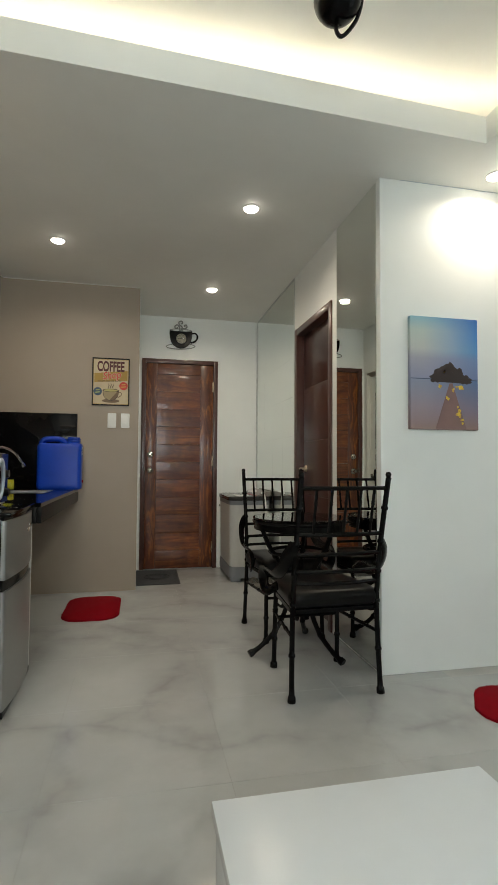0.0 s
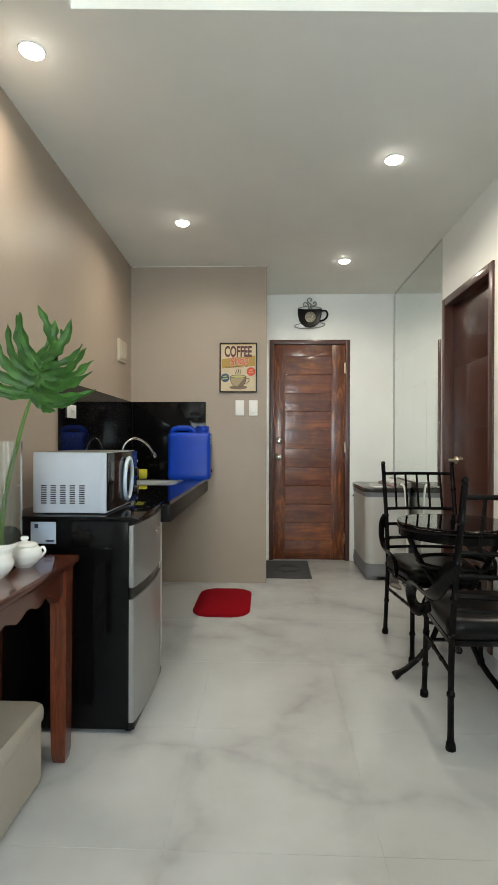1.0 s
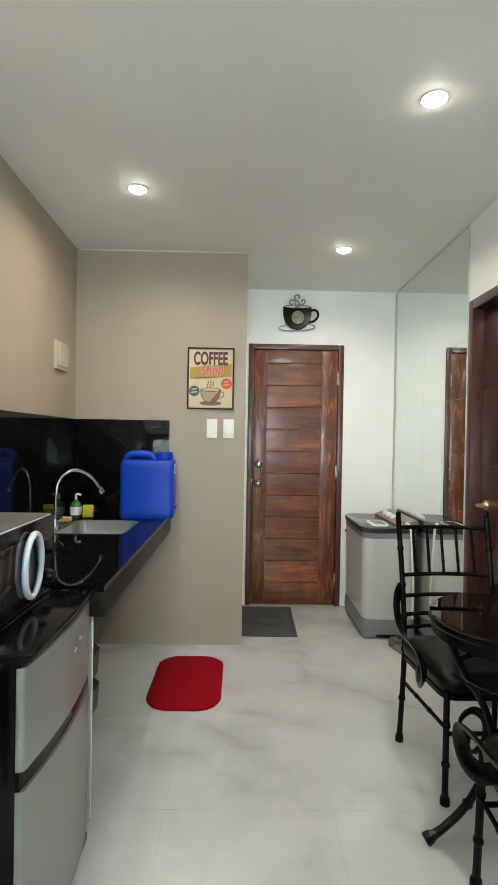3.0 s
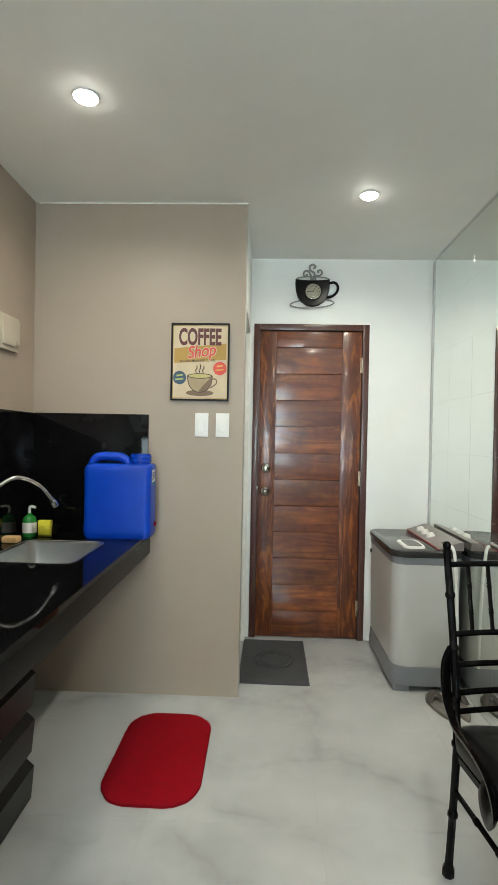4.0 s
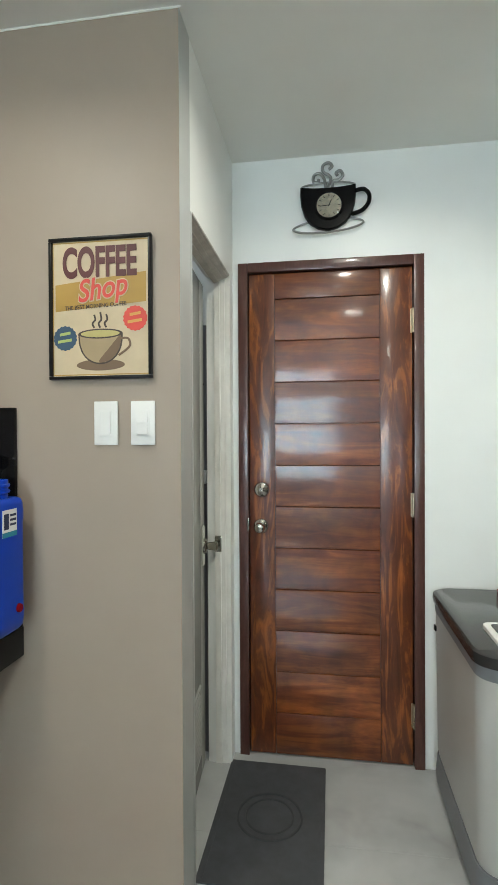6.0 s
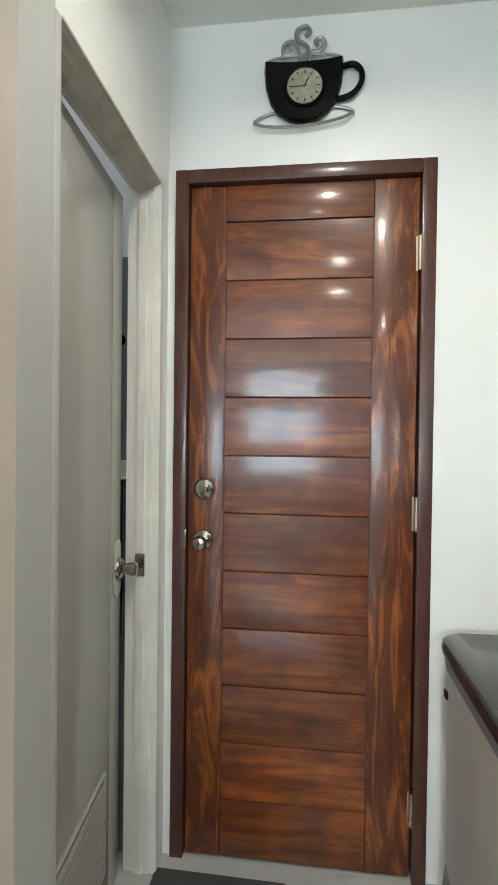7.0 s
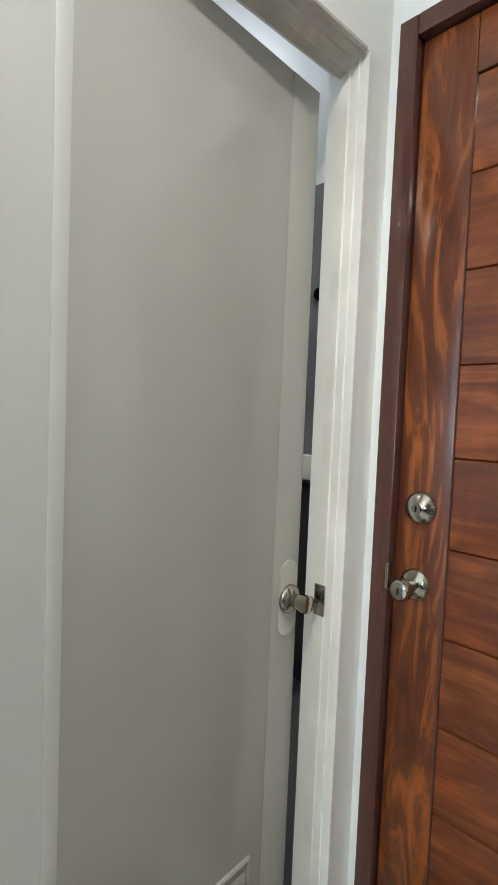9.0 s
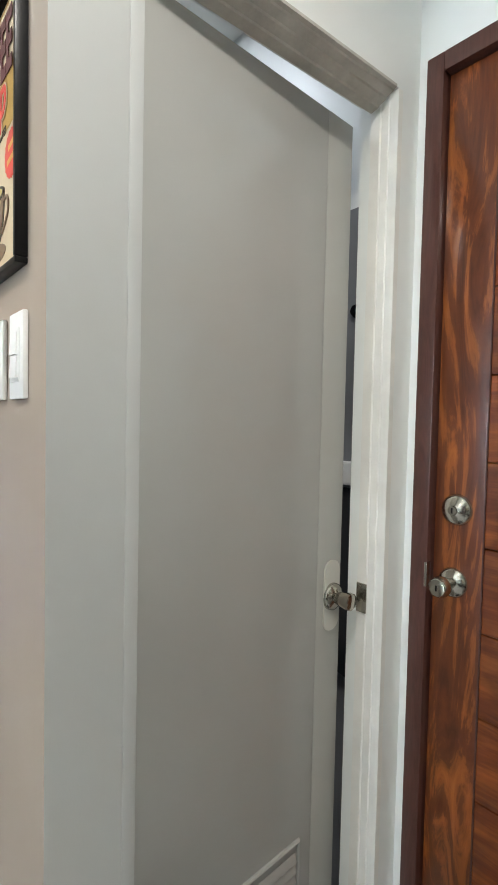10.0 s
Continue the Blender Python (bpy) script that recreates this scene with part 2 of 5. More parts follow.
FRIDGEB = surface("gloss_black_enamel", (0.0025, 0.0025, 0.0028), 0.09, 0.0, 0.2, 6, 120, 0.0, spec=0.16)
DARKGLASS = surface("dark_door_glass", (0.012, 0.011, 0.011), 0.06)
BLUE = surface("blue_plastic", (0.001, 0.042, 0.40), 0.32, 0.0, 0.14, 5, 90, 0.08, spec=0.3)
REDPILE = surface("red_rug_pile", (0.235, 0.002, 0.008), 0.95, 0.0, 0.10, 30, 300, 0.2, spec=0.1)
MATGREY = surface("charcoal_rubber_mat", (0.055, 0.058, 0.064), 0.8, 0.0, 0.2, 20, 400, 0.5)
WASHBODY = surface("washer_pearl_plastic", (0.54, 0.54, 0.52), 0.3, 0.0, 0.03)
WASHGREY = surface("washer_grey_plastic", (0.20, 0.21, 0.23), 0.4)
WASHTOP = surface("smoky_lid_plastic", (0.035, 0.034, 0.034), 0.16)
PLASTICW = surface("white_plastic", (0.78, 0.78, 0.76), 0.35)
CREAMP = surface("cream_plastic", (0.44, 0.385, 0.31), 0.5)
PVC = surface("pvc_door_skin", (0.41, 0.41, 0.387), 0.17, 0.0, 0.03, 2)
JAMB = surface("off_white_jamb_paint", (0.86, 0.85, 0.805), 0.42, 0.0, 0.08, 8, 80, 0.15)
# weathered paint, also darkened to carry the shade of a downward face
HEADP = surface("weathered_shaded_head_paint", (0.50, 0.475, 0.425), 0.45, 0.0, 0.18, 14, 90, 0.2)
CREAMV = surface("cream_door_vinyl", (0.45, 0.447, 0.415), 0.25, 0.0, 0.03, 2)
CERAMIC = surface("white_china", (0.80, 0.80, 0.77), 0.12, 0.0, 0.02)
COFFEEW = surface("white_laminate", (0.76, 0.80, 0.84), 0.22, 0.0, 0.02)
OTTO = surface("beige_leatherette", (0.36, 0.325, 0.27), 0.45, 0.0, 0.06, 7, 220, 0.25)
LENS = glow("lit_lamp_lens", (1.0, 0.95, 0.87), 60)
STRIP = glow("cove_led", (1.0, 0.925, 0.78), 38)
MIRROR = mirror_glass()
SMOKE = glass("smoked_table_glass", (0.16, 0.14, 0.13))
CLEAR = glass("clear_glass", (0.97, 1.0, 0.98))
GREYTILE = surface("grey_bathroom_tile", (0.20, 0.205, 0.215), 0.3, 0.0, 0.15, 4, world_space=True)
LEAFG = leaf_green()
STEM = surface("leaf_stem", (0.11, 0.22, 0.05), 0.45)
SOAPG = surface("green_soap", (0.02, 0.22, 0.035), 0.2)
SPONGE = surface("yellow_sponge", (0.72, 0.66, 0.05), 0.9, 0, 0.15, 80)
PRINT = sunset_print()


# ---- building helpers ----
def thing(name, at, label, category, group="", turn=0.0, kind=""):
    ob = new(name)
    ob.matrix_world = pose(*at, 0, 0, turn)
    ob.empty_display_size = 0.1
    return tagged(ob, label, category, group, kind)


def mesh_of(bm, name, mats, smooth=True, angle=38):
    bmesh.ops.recalc_face_normals(bm, faces=bm.faces)
    me = bpy.data.meshes.new(name)
    bm.to_mesh(me)
    bm.free()
    for m in mats if isinstance(mats, (list, tuple)) else [mats]:
        me.materials.append(m)
    if smooth:
        me.shade_smooth()
        me.set_sharp_from_angle(angle=radians(angle))
    return me


def part(name, bm, material, parent, label="", smooth=True, at=None):
    ob = new(name, mesh_of(bm, name, material, smooth))
    if at is not None:
        ob.matrix_basis = at
    ob.parent = parent
    return tagged(ob, label)


def structure(name, bm, material, label, category, smooth=False):
    return tagged(new(name, mesh_of(bm, name, material, smooth)), label, category, kind="structure")


def box(bm, x0, x1, y0, y1, z0, z1, bevel=0.0, seg=2):
    v = [bm.verts.new((x, y, z)) for x in (x0, x1) for y in (y0, y1) for z in (z0, z1)]
    fs = [bm.faces.new([v[i] for i in f]) for f in ((0, 1, 3, 2), (4, 6, 7, 5), (0, 4, 5, 1), (2, 3, 7, 6), (0, 2, 6, 4), (1, 5, 7, 3))]
    if bevel:
        es = list({e for f in fs for e in f.edges})
        bmesh.ops.bevel(bm, geom=es, offset=bevel, segments=seg, profile=0.6, affect="EDGES")
    return bm


def bx(x0, x1, y0, y1, z0, z1, bevel=0.0, seg=2):
    return box(bmesh.new(), x0, x1, y0, y1, z0, z1, bevel, seg)


def lathe(profile, seg=28, at=(0, 0, 0), bm=None):
    bm = bm or bmesh.new()
    rings = []
    for r, z in profile:
        rings.append([bm.verts.new((at[0] + r * math.cos(2 * math.pi * i / seg), at[1] + r * math.sin(2 * math.pi * i / seg), at[2] + z)) for i in range(seg)] if r > 1e-6 else [bm.verts.new((at[0], at[1], at[2] + z))])
    for a, b in zip(rings, rings[1:]):
        for i in range(seg):
            j = (i + 1) % seg
            if len(a) == 1 and len(b) > 1:
                bm.faces.new((a[0], b[j], b[i]))
            elif len(b) == 1 and len(a) > 1:
                bm.faces.new((a[i], a[j], b[0]))
            elif len(a) > 1:
                bm.faces.new((a[i], a[j], b[j], b[i]))
    return bm


def soft(profile, n=4):
    """A lathe profile with rounded corners."""
    return [(p.x, p.y) for p in smooth_line([Vector((r, z)) for r, z in profile], n)]


def smooth_line(pts, n=8, closed=False):
    P = [Vector(p) for p in pts]
    out = []
    m = len(P)
    for i in range(m if closed else m - 1):
        a, b = P[i], P[(i + 1) % m]
        p0 = P[(i - 1) % m] if closed or i > 0 else a
        p3 = P[(i + 2) % m] if closed or i + 2 < m else b
        for k in range(n):
            t = k / n
            out.append(0.5 * (2 * a + (b - p0) * t + (2 * p0 - 5 * a + 4 * b - p3) * t * t + (3 * a - p0 - 3 * b + p3) * t ** 3))
    if not closed:
        out.append(P[-1])
    return out


def tube(pts, r, seg=8, bm=None, closed=False, flat=1.0):
    """A round (or flattened) bar swept along pts; r is one radius or one a point."""
    bm = bm or bmesh.new()
    P = [Vector(p) for p in pts]
    m = len(P)
    rs = r if isinstance(r, (list, tuple)) else [r] * m
    tan = [((P[(i + 1) % m] if closed or i + 1 < m else P[i]) - (P[(i - 1) % m] if closed or i > 0 else P[i])).normalized() for i in range(m)]
    ref = Vector((0, 0, 1)) if abs(tan[0].z) < 0.9 else Vector((1, 0, 0))
    u = tan[0].cross(ref).normalized()
    rings = []
    for i in range(m):
        u = (u - tan[i] * u.dot(tan[i])).normalized()
        w = tan[i].cross(u)
        rings.append([bm.verts.new(P[i] + rs[i] * (math.cos(2 * math.pi * k / seg) * u * flat + math.sin(2 * math.pi * k / seg) * w)) for k in range(seg)])
    for i in range(m if closed else m - 1):
        a, b = rings[i], rings[(i + 1) % m]
        for k in range(seg):
            j = (k + 1) % seg
            bm.faces.new((a[k], a[j], b[j], b[k]))
    if not closed:
        bm.faces.new(rings[0][::-1])
        bm.faces.new(rings[-1])
    return bm


def bamboo(pts, r, knots, seg=8, foot=False):
    """A turned bar with ring-shaped knots at the given fractions of its length, and a swollen foot if asked."""
    P = [Vector(p) for p in pts]
    lens = [0.0]
    for a, b in zip(P, P[1:]):
        lens.append(lens[-1] + (b - a).length)
    total = lens[-1]

    def where(s):
        for i in range(len(P) - 1):
            if s <= lens[i + 1] or i == len(P) - 2:
                return P[i].lerp(P[i + 1], (s - lens[i]) / max(1e-9, lens[i + 1] - lens[i]))

    marks = {0.0: r, total: r}
    for i in range(1, 13):
        marks.setdefault(total * i / 13, r)
    for k in knots:
        c = k * total
        for o, f in ((-0.010, 1.0), (-0.005, 1.32), (0.005, 1.32), (0.010, 1.0)):
            if 0 < c + o < total:
                marks[c + o] = r * f
    if foot:
        marks.update({0.0: r * 1.45, 0.006: r * 1.6, 0.024: r * 1.5, 0.034: r * 1.1})
    ss = sorted(marks)
    return tube([where(s) for s in ss], [marks[s] for s in ss], seg)


def rrect(w, d, r, n=6):
    out = []
    for cx, cy, a0 in ((w / 2 - r, d / 2 - r, 0), (-w / 2 + r, d / 2 - r, 90), (-w / 2 + r, -d / 2 + r, 180), (w / 2 - r, -d / 2 + r, 270)):
        for k in range(n + 1):
            a = radians(a0 + 90 * k / n)
            out.append((cx + r * math.cos(a), cy + r * math.sin(a)))
    return out


def loft(sections, bm=None, cap=True):
    """Skin over closed sections, each a list of points of equal count."""
    bm = bm or bmesh.new()
    rings = [[bm.verts.new(p) for p in s] for s in sections]
    for a, b in zip(rings, rings[1:]):
        for k in range(len(a)):
            j = (k + 1) % len(a)
            bm.faces.new((a[k], a[j], b[j], b[k]))
    if cap:
        bm.faces.new(rings[0][::-1])
        bm.faces.new(rings[-1])
    return bm


def slab(outline, z0, z1, edge=0.0, bm=None):
    """An upright prism over a flat outline with a rounded top edge."""
    if not edge:
        return loft([[(x, y, z) for x, y in outline] for z in (z0, z1)], bm)
    cx = sum(p[0] for p in outline) / len(outline)
    cy = sum(p[1] for p in outline) / len(outline)

    def inset(d, z):
        out = []
        for x, y in outline:
            v = Vector((x - cx, y - cy))
            ln = max(v.length, 1e-6)
            out.append((cx + v.x * (1 - d / ln), cy + v.y * (1 - d / ln), z))
        return out
    return loft([inset(0, z0), inset(0, z1 - edge), inset(edge * 0.3, z1 - edge * 0.3), inset(edge, z1)], bm)


def face_on(outline, depth, at_y=0.0):
    """A flat shape in the x-z plane, facing -y, with some depth."""
    return loft([[(x, at_y, z) for x, z in outline], [(x, at_y - depth, z) for x, z in outline]])


def lettering(name, words, size, material, parent, m, shear=0.0, squeeze=1.0, bold=0.0, label=""):
    cu = bpy.data.curves.new(name, "FONT")
    cu.body, cu.size, cu.extrude, cu.offset, cu.shear = words, size, 0.0004, bold, shear
    cu.align_x, cu.align_y = "CENTER", "CENTER"
    tmp = new(name, cu)
    bpy.context.view_layer.update()
    me = bpy.data.meshes.new_from_object(tmp.evaluated_get(bpy.context.evaluated_depsgraph_get()))
    bpy.data.objects.remove(tmp)
    bpy.data.curves.remove(cu)
    me.transform(Matrix.Diagonal((squeeze, 1, 1, 1)))
    me.materials.clear()
    me.materials.append(material)
    ob = new(name, me)
    ob.matrix_basis = m
    ob.parent = parent
    return tagged(ob, label)


# ---- the shell of the flat ----
ED0, ED1, EDH = 0.16, 0.935, 2.13          # entry door frame, outer
BD0, BD1, BDH = 2.90, 3.69, 2.13           # bedroom door frame, outer, along y
TD0, TD1, TDH = 4.352, 4.978, 2.057      # bathroom door opening, along y

def west(y):
    """The face of the west wall, which runs a little askew."""
    return L + 0.02 * (B - y)


bm = bx(L - 0.15, L, S - 0.15, B + 0.1, 0, 2.95)
for v in bm.verts:
    if v.co.x > L - 0.01:
        v.co.x = west(v.co.y)
structure("wall_west", bm, TAUPE, "taupe painted west wall along kitchen and living side", "wall")

bm = bx(L, 0.135, B, B + 0.1, 0, C)
ob = structure("wall_kitchen", bm, [TAUPE, WHITE_SHADED], "taupe painted kitchen end wall beside the entry recess", "wall")
# end faces take the white paint that is darkened for shade
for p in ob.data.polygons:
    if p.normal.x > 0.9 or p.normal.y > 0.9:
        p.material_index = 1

# same white as over the door, its shade painted into the colour
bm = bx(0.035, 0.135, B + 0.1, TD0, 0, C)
structure("wall_bathroom", bm, WHITE_SHADED, "white wall beside the bathroom door, shade put into its paint", "wall")
bm = bx(0.035, 0.135, TD1, D, 0, C)
box(bm, 0.035, 0.135, TD0, TD1, TDH, C)
structure("wall_bathroom_head", bm, WHITE, "white painted wall over the bathroom door", "wall")

bm = bx(-1.75, ED0 + 0.01, D, D + 0.15, 0, C)
box(bm, ED1 - 0.01, R + 0.1, D, D + 0.15, 0, C)
box(bm, ED0 + 0.01, ED1 - 0.01, D, D + 0.15, EDH - 0.01, C)
structure("wall_north", bm, WHITE, "white painted wall round the entry door", "wall")

bm = bx(R, R + 0.12, 2.35, BD0 + 0.01, 0, C)
box(bm, R, R + 0.12, BD1 - 0.01, D, 0, C)
box(bm, R, R + 0.12, BD0 + 0.01, BD1 - 0.01, BDH - 0.01, C)
structure("wall_east", bm, WHITE, "white painted wall that carries mirrors and bedroom door", "wall")

bm = bx(R, EAST + 0.15, 2.23, 2.35, 0, C, 0.004)
structure("wall_painting", bm, WHITE, "white painted living room wall with a canvas print", "wall")

# out-of-view wall; its opening is added for the east fill light
bm = bx(EAST, EAST + 0.15, S, -0.6, 0, 2.95)
box(bm, EAST, EAST + 0.15, 1.0, 2.23, 0, 2.95)
box(bm, EAST, EAST + 0.15, -0.6, 1.0, 0, 0.75)
box(bm, EAST, EAST + 0.15, -0.6, 1.0, 2.05, 2.95)
structure("wall_far_east", bm, WHITE, "white painted unseen living room side wall with an added window opening", "wall")

bm = bx(L - 0.15, -0.55, S - 0.15, S, 0, 2.95)
box(bm, 0.75, EAST + 0.15, S - 0.15, S, 0, 2.95)
box(bm, -0.55, 0.75, S - 0.15, S, 0, 0.9)
box(bm, -0.55, 0.75, S - 0.15, S, 2.3, 2.95)
structure("wall_south", bm, WHITE, "white painted living room end wall with a window", "wall")


def window(name, m, w, h, label):
    win = tagged(new(name), label, "window", kind="structure")
    win.matrix_world = m
    for x in (-w / 2 + 0.025, 0, w / 2 - 0.025):
        part("window_frame", bx(x - 0.025, x + 0.025, -0.03, 0.03, 0.05, h - 0.05, 0.004), PLASTICW, win)
    for z in (0.025, h - 0.025):
        part("window_frame", bx(-w / 2, w / 2, -0.03, 0.03, z - 0.025, z + 0.025, 0.004), PLASTICW, win)
    for i in range(9):
        x = -w / 2 + w * (i + 0.5) / 9
        part("grille_bar", bx(x - 0.006, x + 0.006, 0.045, 0.06, 0.05, h - 0.05), PLASTICW, win)
    for z in (h * 0.33, h * 0.66):
        part("grille_bar", bx(-w / 2 + 0.05, w / 2 - 0.05, 0.06, 0.072, z - 0.008, z + 0.008), PLASTICW, win)
    for x in (-w / 4, w / 4):
        pane = part("pane", bx(x - w / 4 + 0.026, x + w / 4 - 0.026, -0.003, 0.003, 0.05, h - 0.05), CLEAR, win)
        pane.visible_shadow = False


window("window_1", pose(0.1, S + 0.02, 0.9), 1.3, 1.4, "white framed window with a white bar grille")
# the second window is unseen, added to go with the east fill
window("window_2", pose(EAST - 0.02, 0.2, 0.75, 0, 0, 90), 1.6, 1.3, "added unseen side window, white framed with a white bar grille")

# ceiling with a raised, lit tray over the living side
TX0, TX1, TY0, TY1 = -0.51, 1.72, -1.5, 1.80
bm = bx(L, TX0, S, B, C, 2.70)
box(bm, TX1, EAST, S, 2.23, C, 2.70)
box(bm, TX0, TX1, S, TY0, C, 2.70)
box(bm, TX0, TX1, TY1, 2.23, C, 2.70)
box(bm, TX0, R + 0.12, 2.23, D, C, 2.70)
box(bm, L, TX0, B, D, C, 2.70)
box(bm, L - 0.8, L, B + 0.1, D, C, 2.70)
for v in bm.verts:
    if abs(v.co.y - TY1) < 0.001:
        v.co.y += 0.042 * v.co.x - 0.01
structure("ceiling", bm, CEIL, "off-white flat ceiling with a stepped tray edge", "ceiling")
bm = bx(TX0 - 0.25, TX1 + 0.25, TY0 - 0.25, TY1 + 0.25, 2.82, 2.95)
box(bm, TX0 - 0.3, TX0 - 0.22, TY0 - 0.25, TY1 + 0.25, 2.70, 2.82)
box(bm, TX1 + 0.22, TX1 + 0.3, TY0 - 0.25, TY1 + 0.25, 2.70, 2.82)
box(bm, TX0 - 0.22, TX1 + 0.22, TY0 - 0.3, TY0 - 0.22, 2.70, 2.82)
box(bm, TX0 - 0.22, TX1 + 0.22, TY1 + 0.22, TY1 + 0.3, 2.70, 2.82)
for v in bm.verts:
    if TY1 < v.co.y < 2.2:
        v.co.y += 0.042 * v.co.x - 0.01
structure("ceiling_tray", bm, CEIL, "off-white raised ceiling tray lit from its edge", "ceiling")

cove = thing("cove_light", (0, 0, 2.70), "warm white led strip hidden on the tray ledge", "cove light")
for x0, x1, y0, y1 in ((TX0 - 0.1, TX1 + 0.1, TY1 + 0.09, TY1 + 0.10), (TX0 - 0.1, TX1 + 0.1, TY0 - 0.10, TY0 - 0.09), (TX0 - 0.10, TX0 - 0.09, TY0, TY1), (TX1 + 0.09, TX1 + 0.10, TY0, TY1)):
    part("led_strip", bx(x0, x1, y0, y1, 0.001, 0.008), STRIP, cove)

# ground slab under the floor tiles
bm = bx(L - 0.15, EAST + 0.15, S - 0.15, D + 0.15, -0.12, -0.0009)
box(bm, -1.75, L - 0.15, B, D + 0.15, -0.12, -0.0009)
FLOOR = structure("floor", bm, GROUT, "polished white marble-look tile floor with grey veins", "floor")

# bathroom beyond the door that stands ajar
bm = bx(-1.75, -1.65, B + 0.1, D, 0, C)
box(bm, -1.65, 0.034, D - 0.012, D - 0.002, 0, 1.87)
box(bm, -1.65, 0.0, B + 0.1, B + 0.11, 0, C)
structure("wall_bathroom_inside", bm, GREYTILE, "grey tiled bathroom walls", "wall")

# ---- doors ----
VT, VR = 0.393, 0.455                     # top and side of the bathroom door's vent


def entry_door():
    d = thing("door_1", (ED0, D, 0), "closed varnished brown wooden entry door with horizontal slats", "door", kind="structure")
    w = ED1 - ED0
    part("door_frame", bx(0, 0.041, -0.012, 0.13, 0, EDH, 0.003), FRAMEW, d, "dark brown painted jamb")
    part("door_frame", bx(w - 0.041, w, -0.012, 0.13, 0, EDH, 0.003), FRAMEW, d, "dark brown painted jamb")
    part("door_frame", bx(0.0415, w - 0.0415, -0.012, 0.13, EDH - 0.041, EDH, 0.003), FRAMEW, d, "dark brown painted head")
    a0, a1 = 0.045, w - 0.046
    s0, s1 = 0.155, 0.600
    part("stile", bx(a0, s0, 0.008, 0.046, 0.006, 2.085, 0.003), DOORV, d)
    part("stile", bx(s1, a1, 0.008, 0.046, 0.006, 2.085, 0.003), DOORV, d)
    part("top_rail", bx(s0 + 0.0006, s1 - 0.0006, 0.0085, 0.046, 1.976, 2.085, 0.003), DOORH, d)
    part("bottom_rail", bx(s0 + 0.0006, s1 - 0.0006, 0.0085, 0.046, 0.006, 0.183, 0.003), DOORH, d)
    # unseen strips behind the leaf, added to block sky light through the gap
    part("door_stop", bx(0.0415, 0.060, 0.047, 0.06, 0, EDH - 0.0415), FRAMEW, d)
    part("door_stop", bx(w - 0.060, w - 0.0415, 0.047, 0.06, 0, EDH - 0.0415), FRAMEW, d)
    part("door_stop", bx(0.0605, w - 0.0605, 0.047, 0.06, EDH - 0.062, EDH - 0.0415), FRAMEW, d)
    zs = [0.183 + (1.976 - 0.183) * i / 10 for i in range(11)]
    for z0, z1 in zip(zs, zs[1:]):
        bm = bmesh.new()
        tip = random.uniform(-0.0018, 0.0018)
        hh = z1 - z0 - 0.001
        prof = [(0.0165, 0.0), (0.0140, 0.0018)] + [(0.0140 - 0.0026 * math.sin(math.pi * (0.06 + 0.90 * i / 10)) ** 0.8, 0.002 + (hh - 0.004) * i / 10) for i in range(11)] + [(0.0165, hh)]
        prof = [(y + tip * (z / hh - 0.5), z) for y, z in prof]
        loft([[(x, y, z0 + z) for y, z in prof] + [(x, 0.04, z1 - 0.001), (x, 0.04, z0)] for x in (s0 + 0.0008, s1 - 0.0008)], bm)
        part("slat", bm, DOORH, d, smooth=True)
    part("bead", bx(s0 - 0.0005, s0 + 0.0022, 0.0075, 0.012, 0.183, 1.976), FRAMEW, d)
    part("bead", bx(s1 - 0.0022, s1 + 0.0005, 0.0075, 0.012, 0.183, 1.976), FRAMEW, d)
    bolt = part("deadbolt", lathe([(0, 0.0235), (0.0095, 0.0235), (0.0105, 0.0195), (0.0265, 0.0135), (0.0325, 0.0075), (0.0345, 0)]), NICKEL, d, "round nickel deadbolt cylinder", at=pose(0.097, 0.008, 1.153, 90))
    part("keyhole", bx(-0.0016, 0.0016, -0.006, 0.006, 0.0228, 0.0242), BLACKP, bolt)
    knob = part("door_knob", lathe([(0, 0.068), (0.010, 0.068), (0.0175, 0.066), (0.0215, 0.060), (0.0225, 0.050), (0.019, 0.036), (0.0125, 0.028), (0.012, 0.014), (0.026, 0.010), (0.031, 0.006), (0.033, 0.0)]), NICKEL, d, "round aged nickel knob", at=pose(0.093, 0.008, 0.994, 90))
    part("keyhole", bx(-0.0016, 0.0016, -0.006, 0.006, 0.0672, 0.0687), BLACKP, knob)
    part("strike_plate", bx(0.036, 0.0425, -0.0135, 0.002, 0.975, 1.03, 0.001), NICKEL, d)
    for z in (0.215, 1.095, 1.86):
        h = part("hinge", lathe([(0, 0), (0.0062, 0), (0.0062, 0.1), (0, 0.1)], 12), BRASS, d, "pale brass hinge", at=pose(w - 0.0435, -0.002, z - 0.05))
        part("hinge_leaf", bx(-0.010, -0.002, 0.0085, 0.0115, 0, 0.1), BRASS, h)


entry_door()


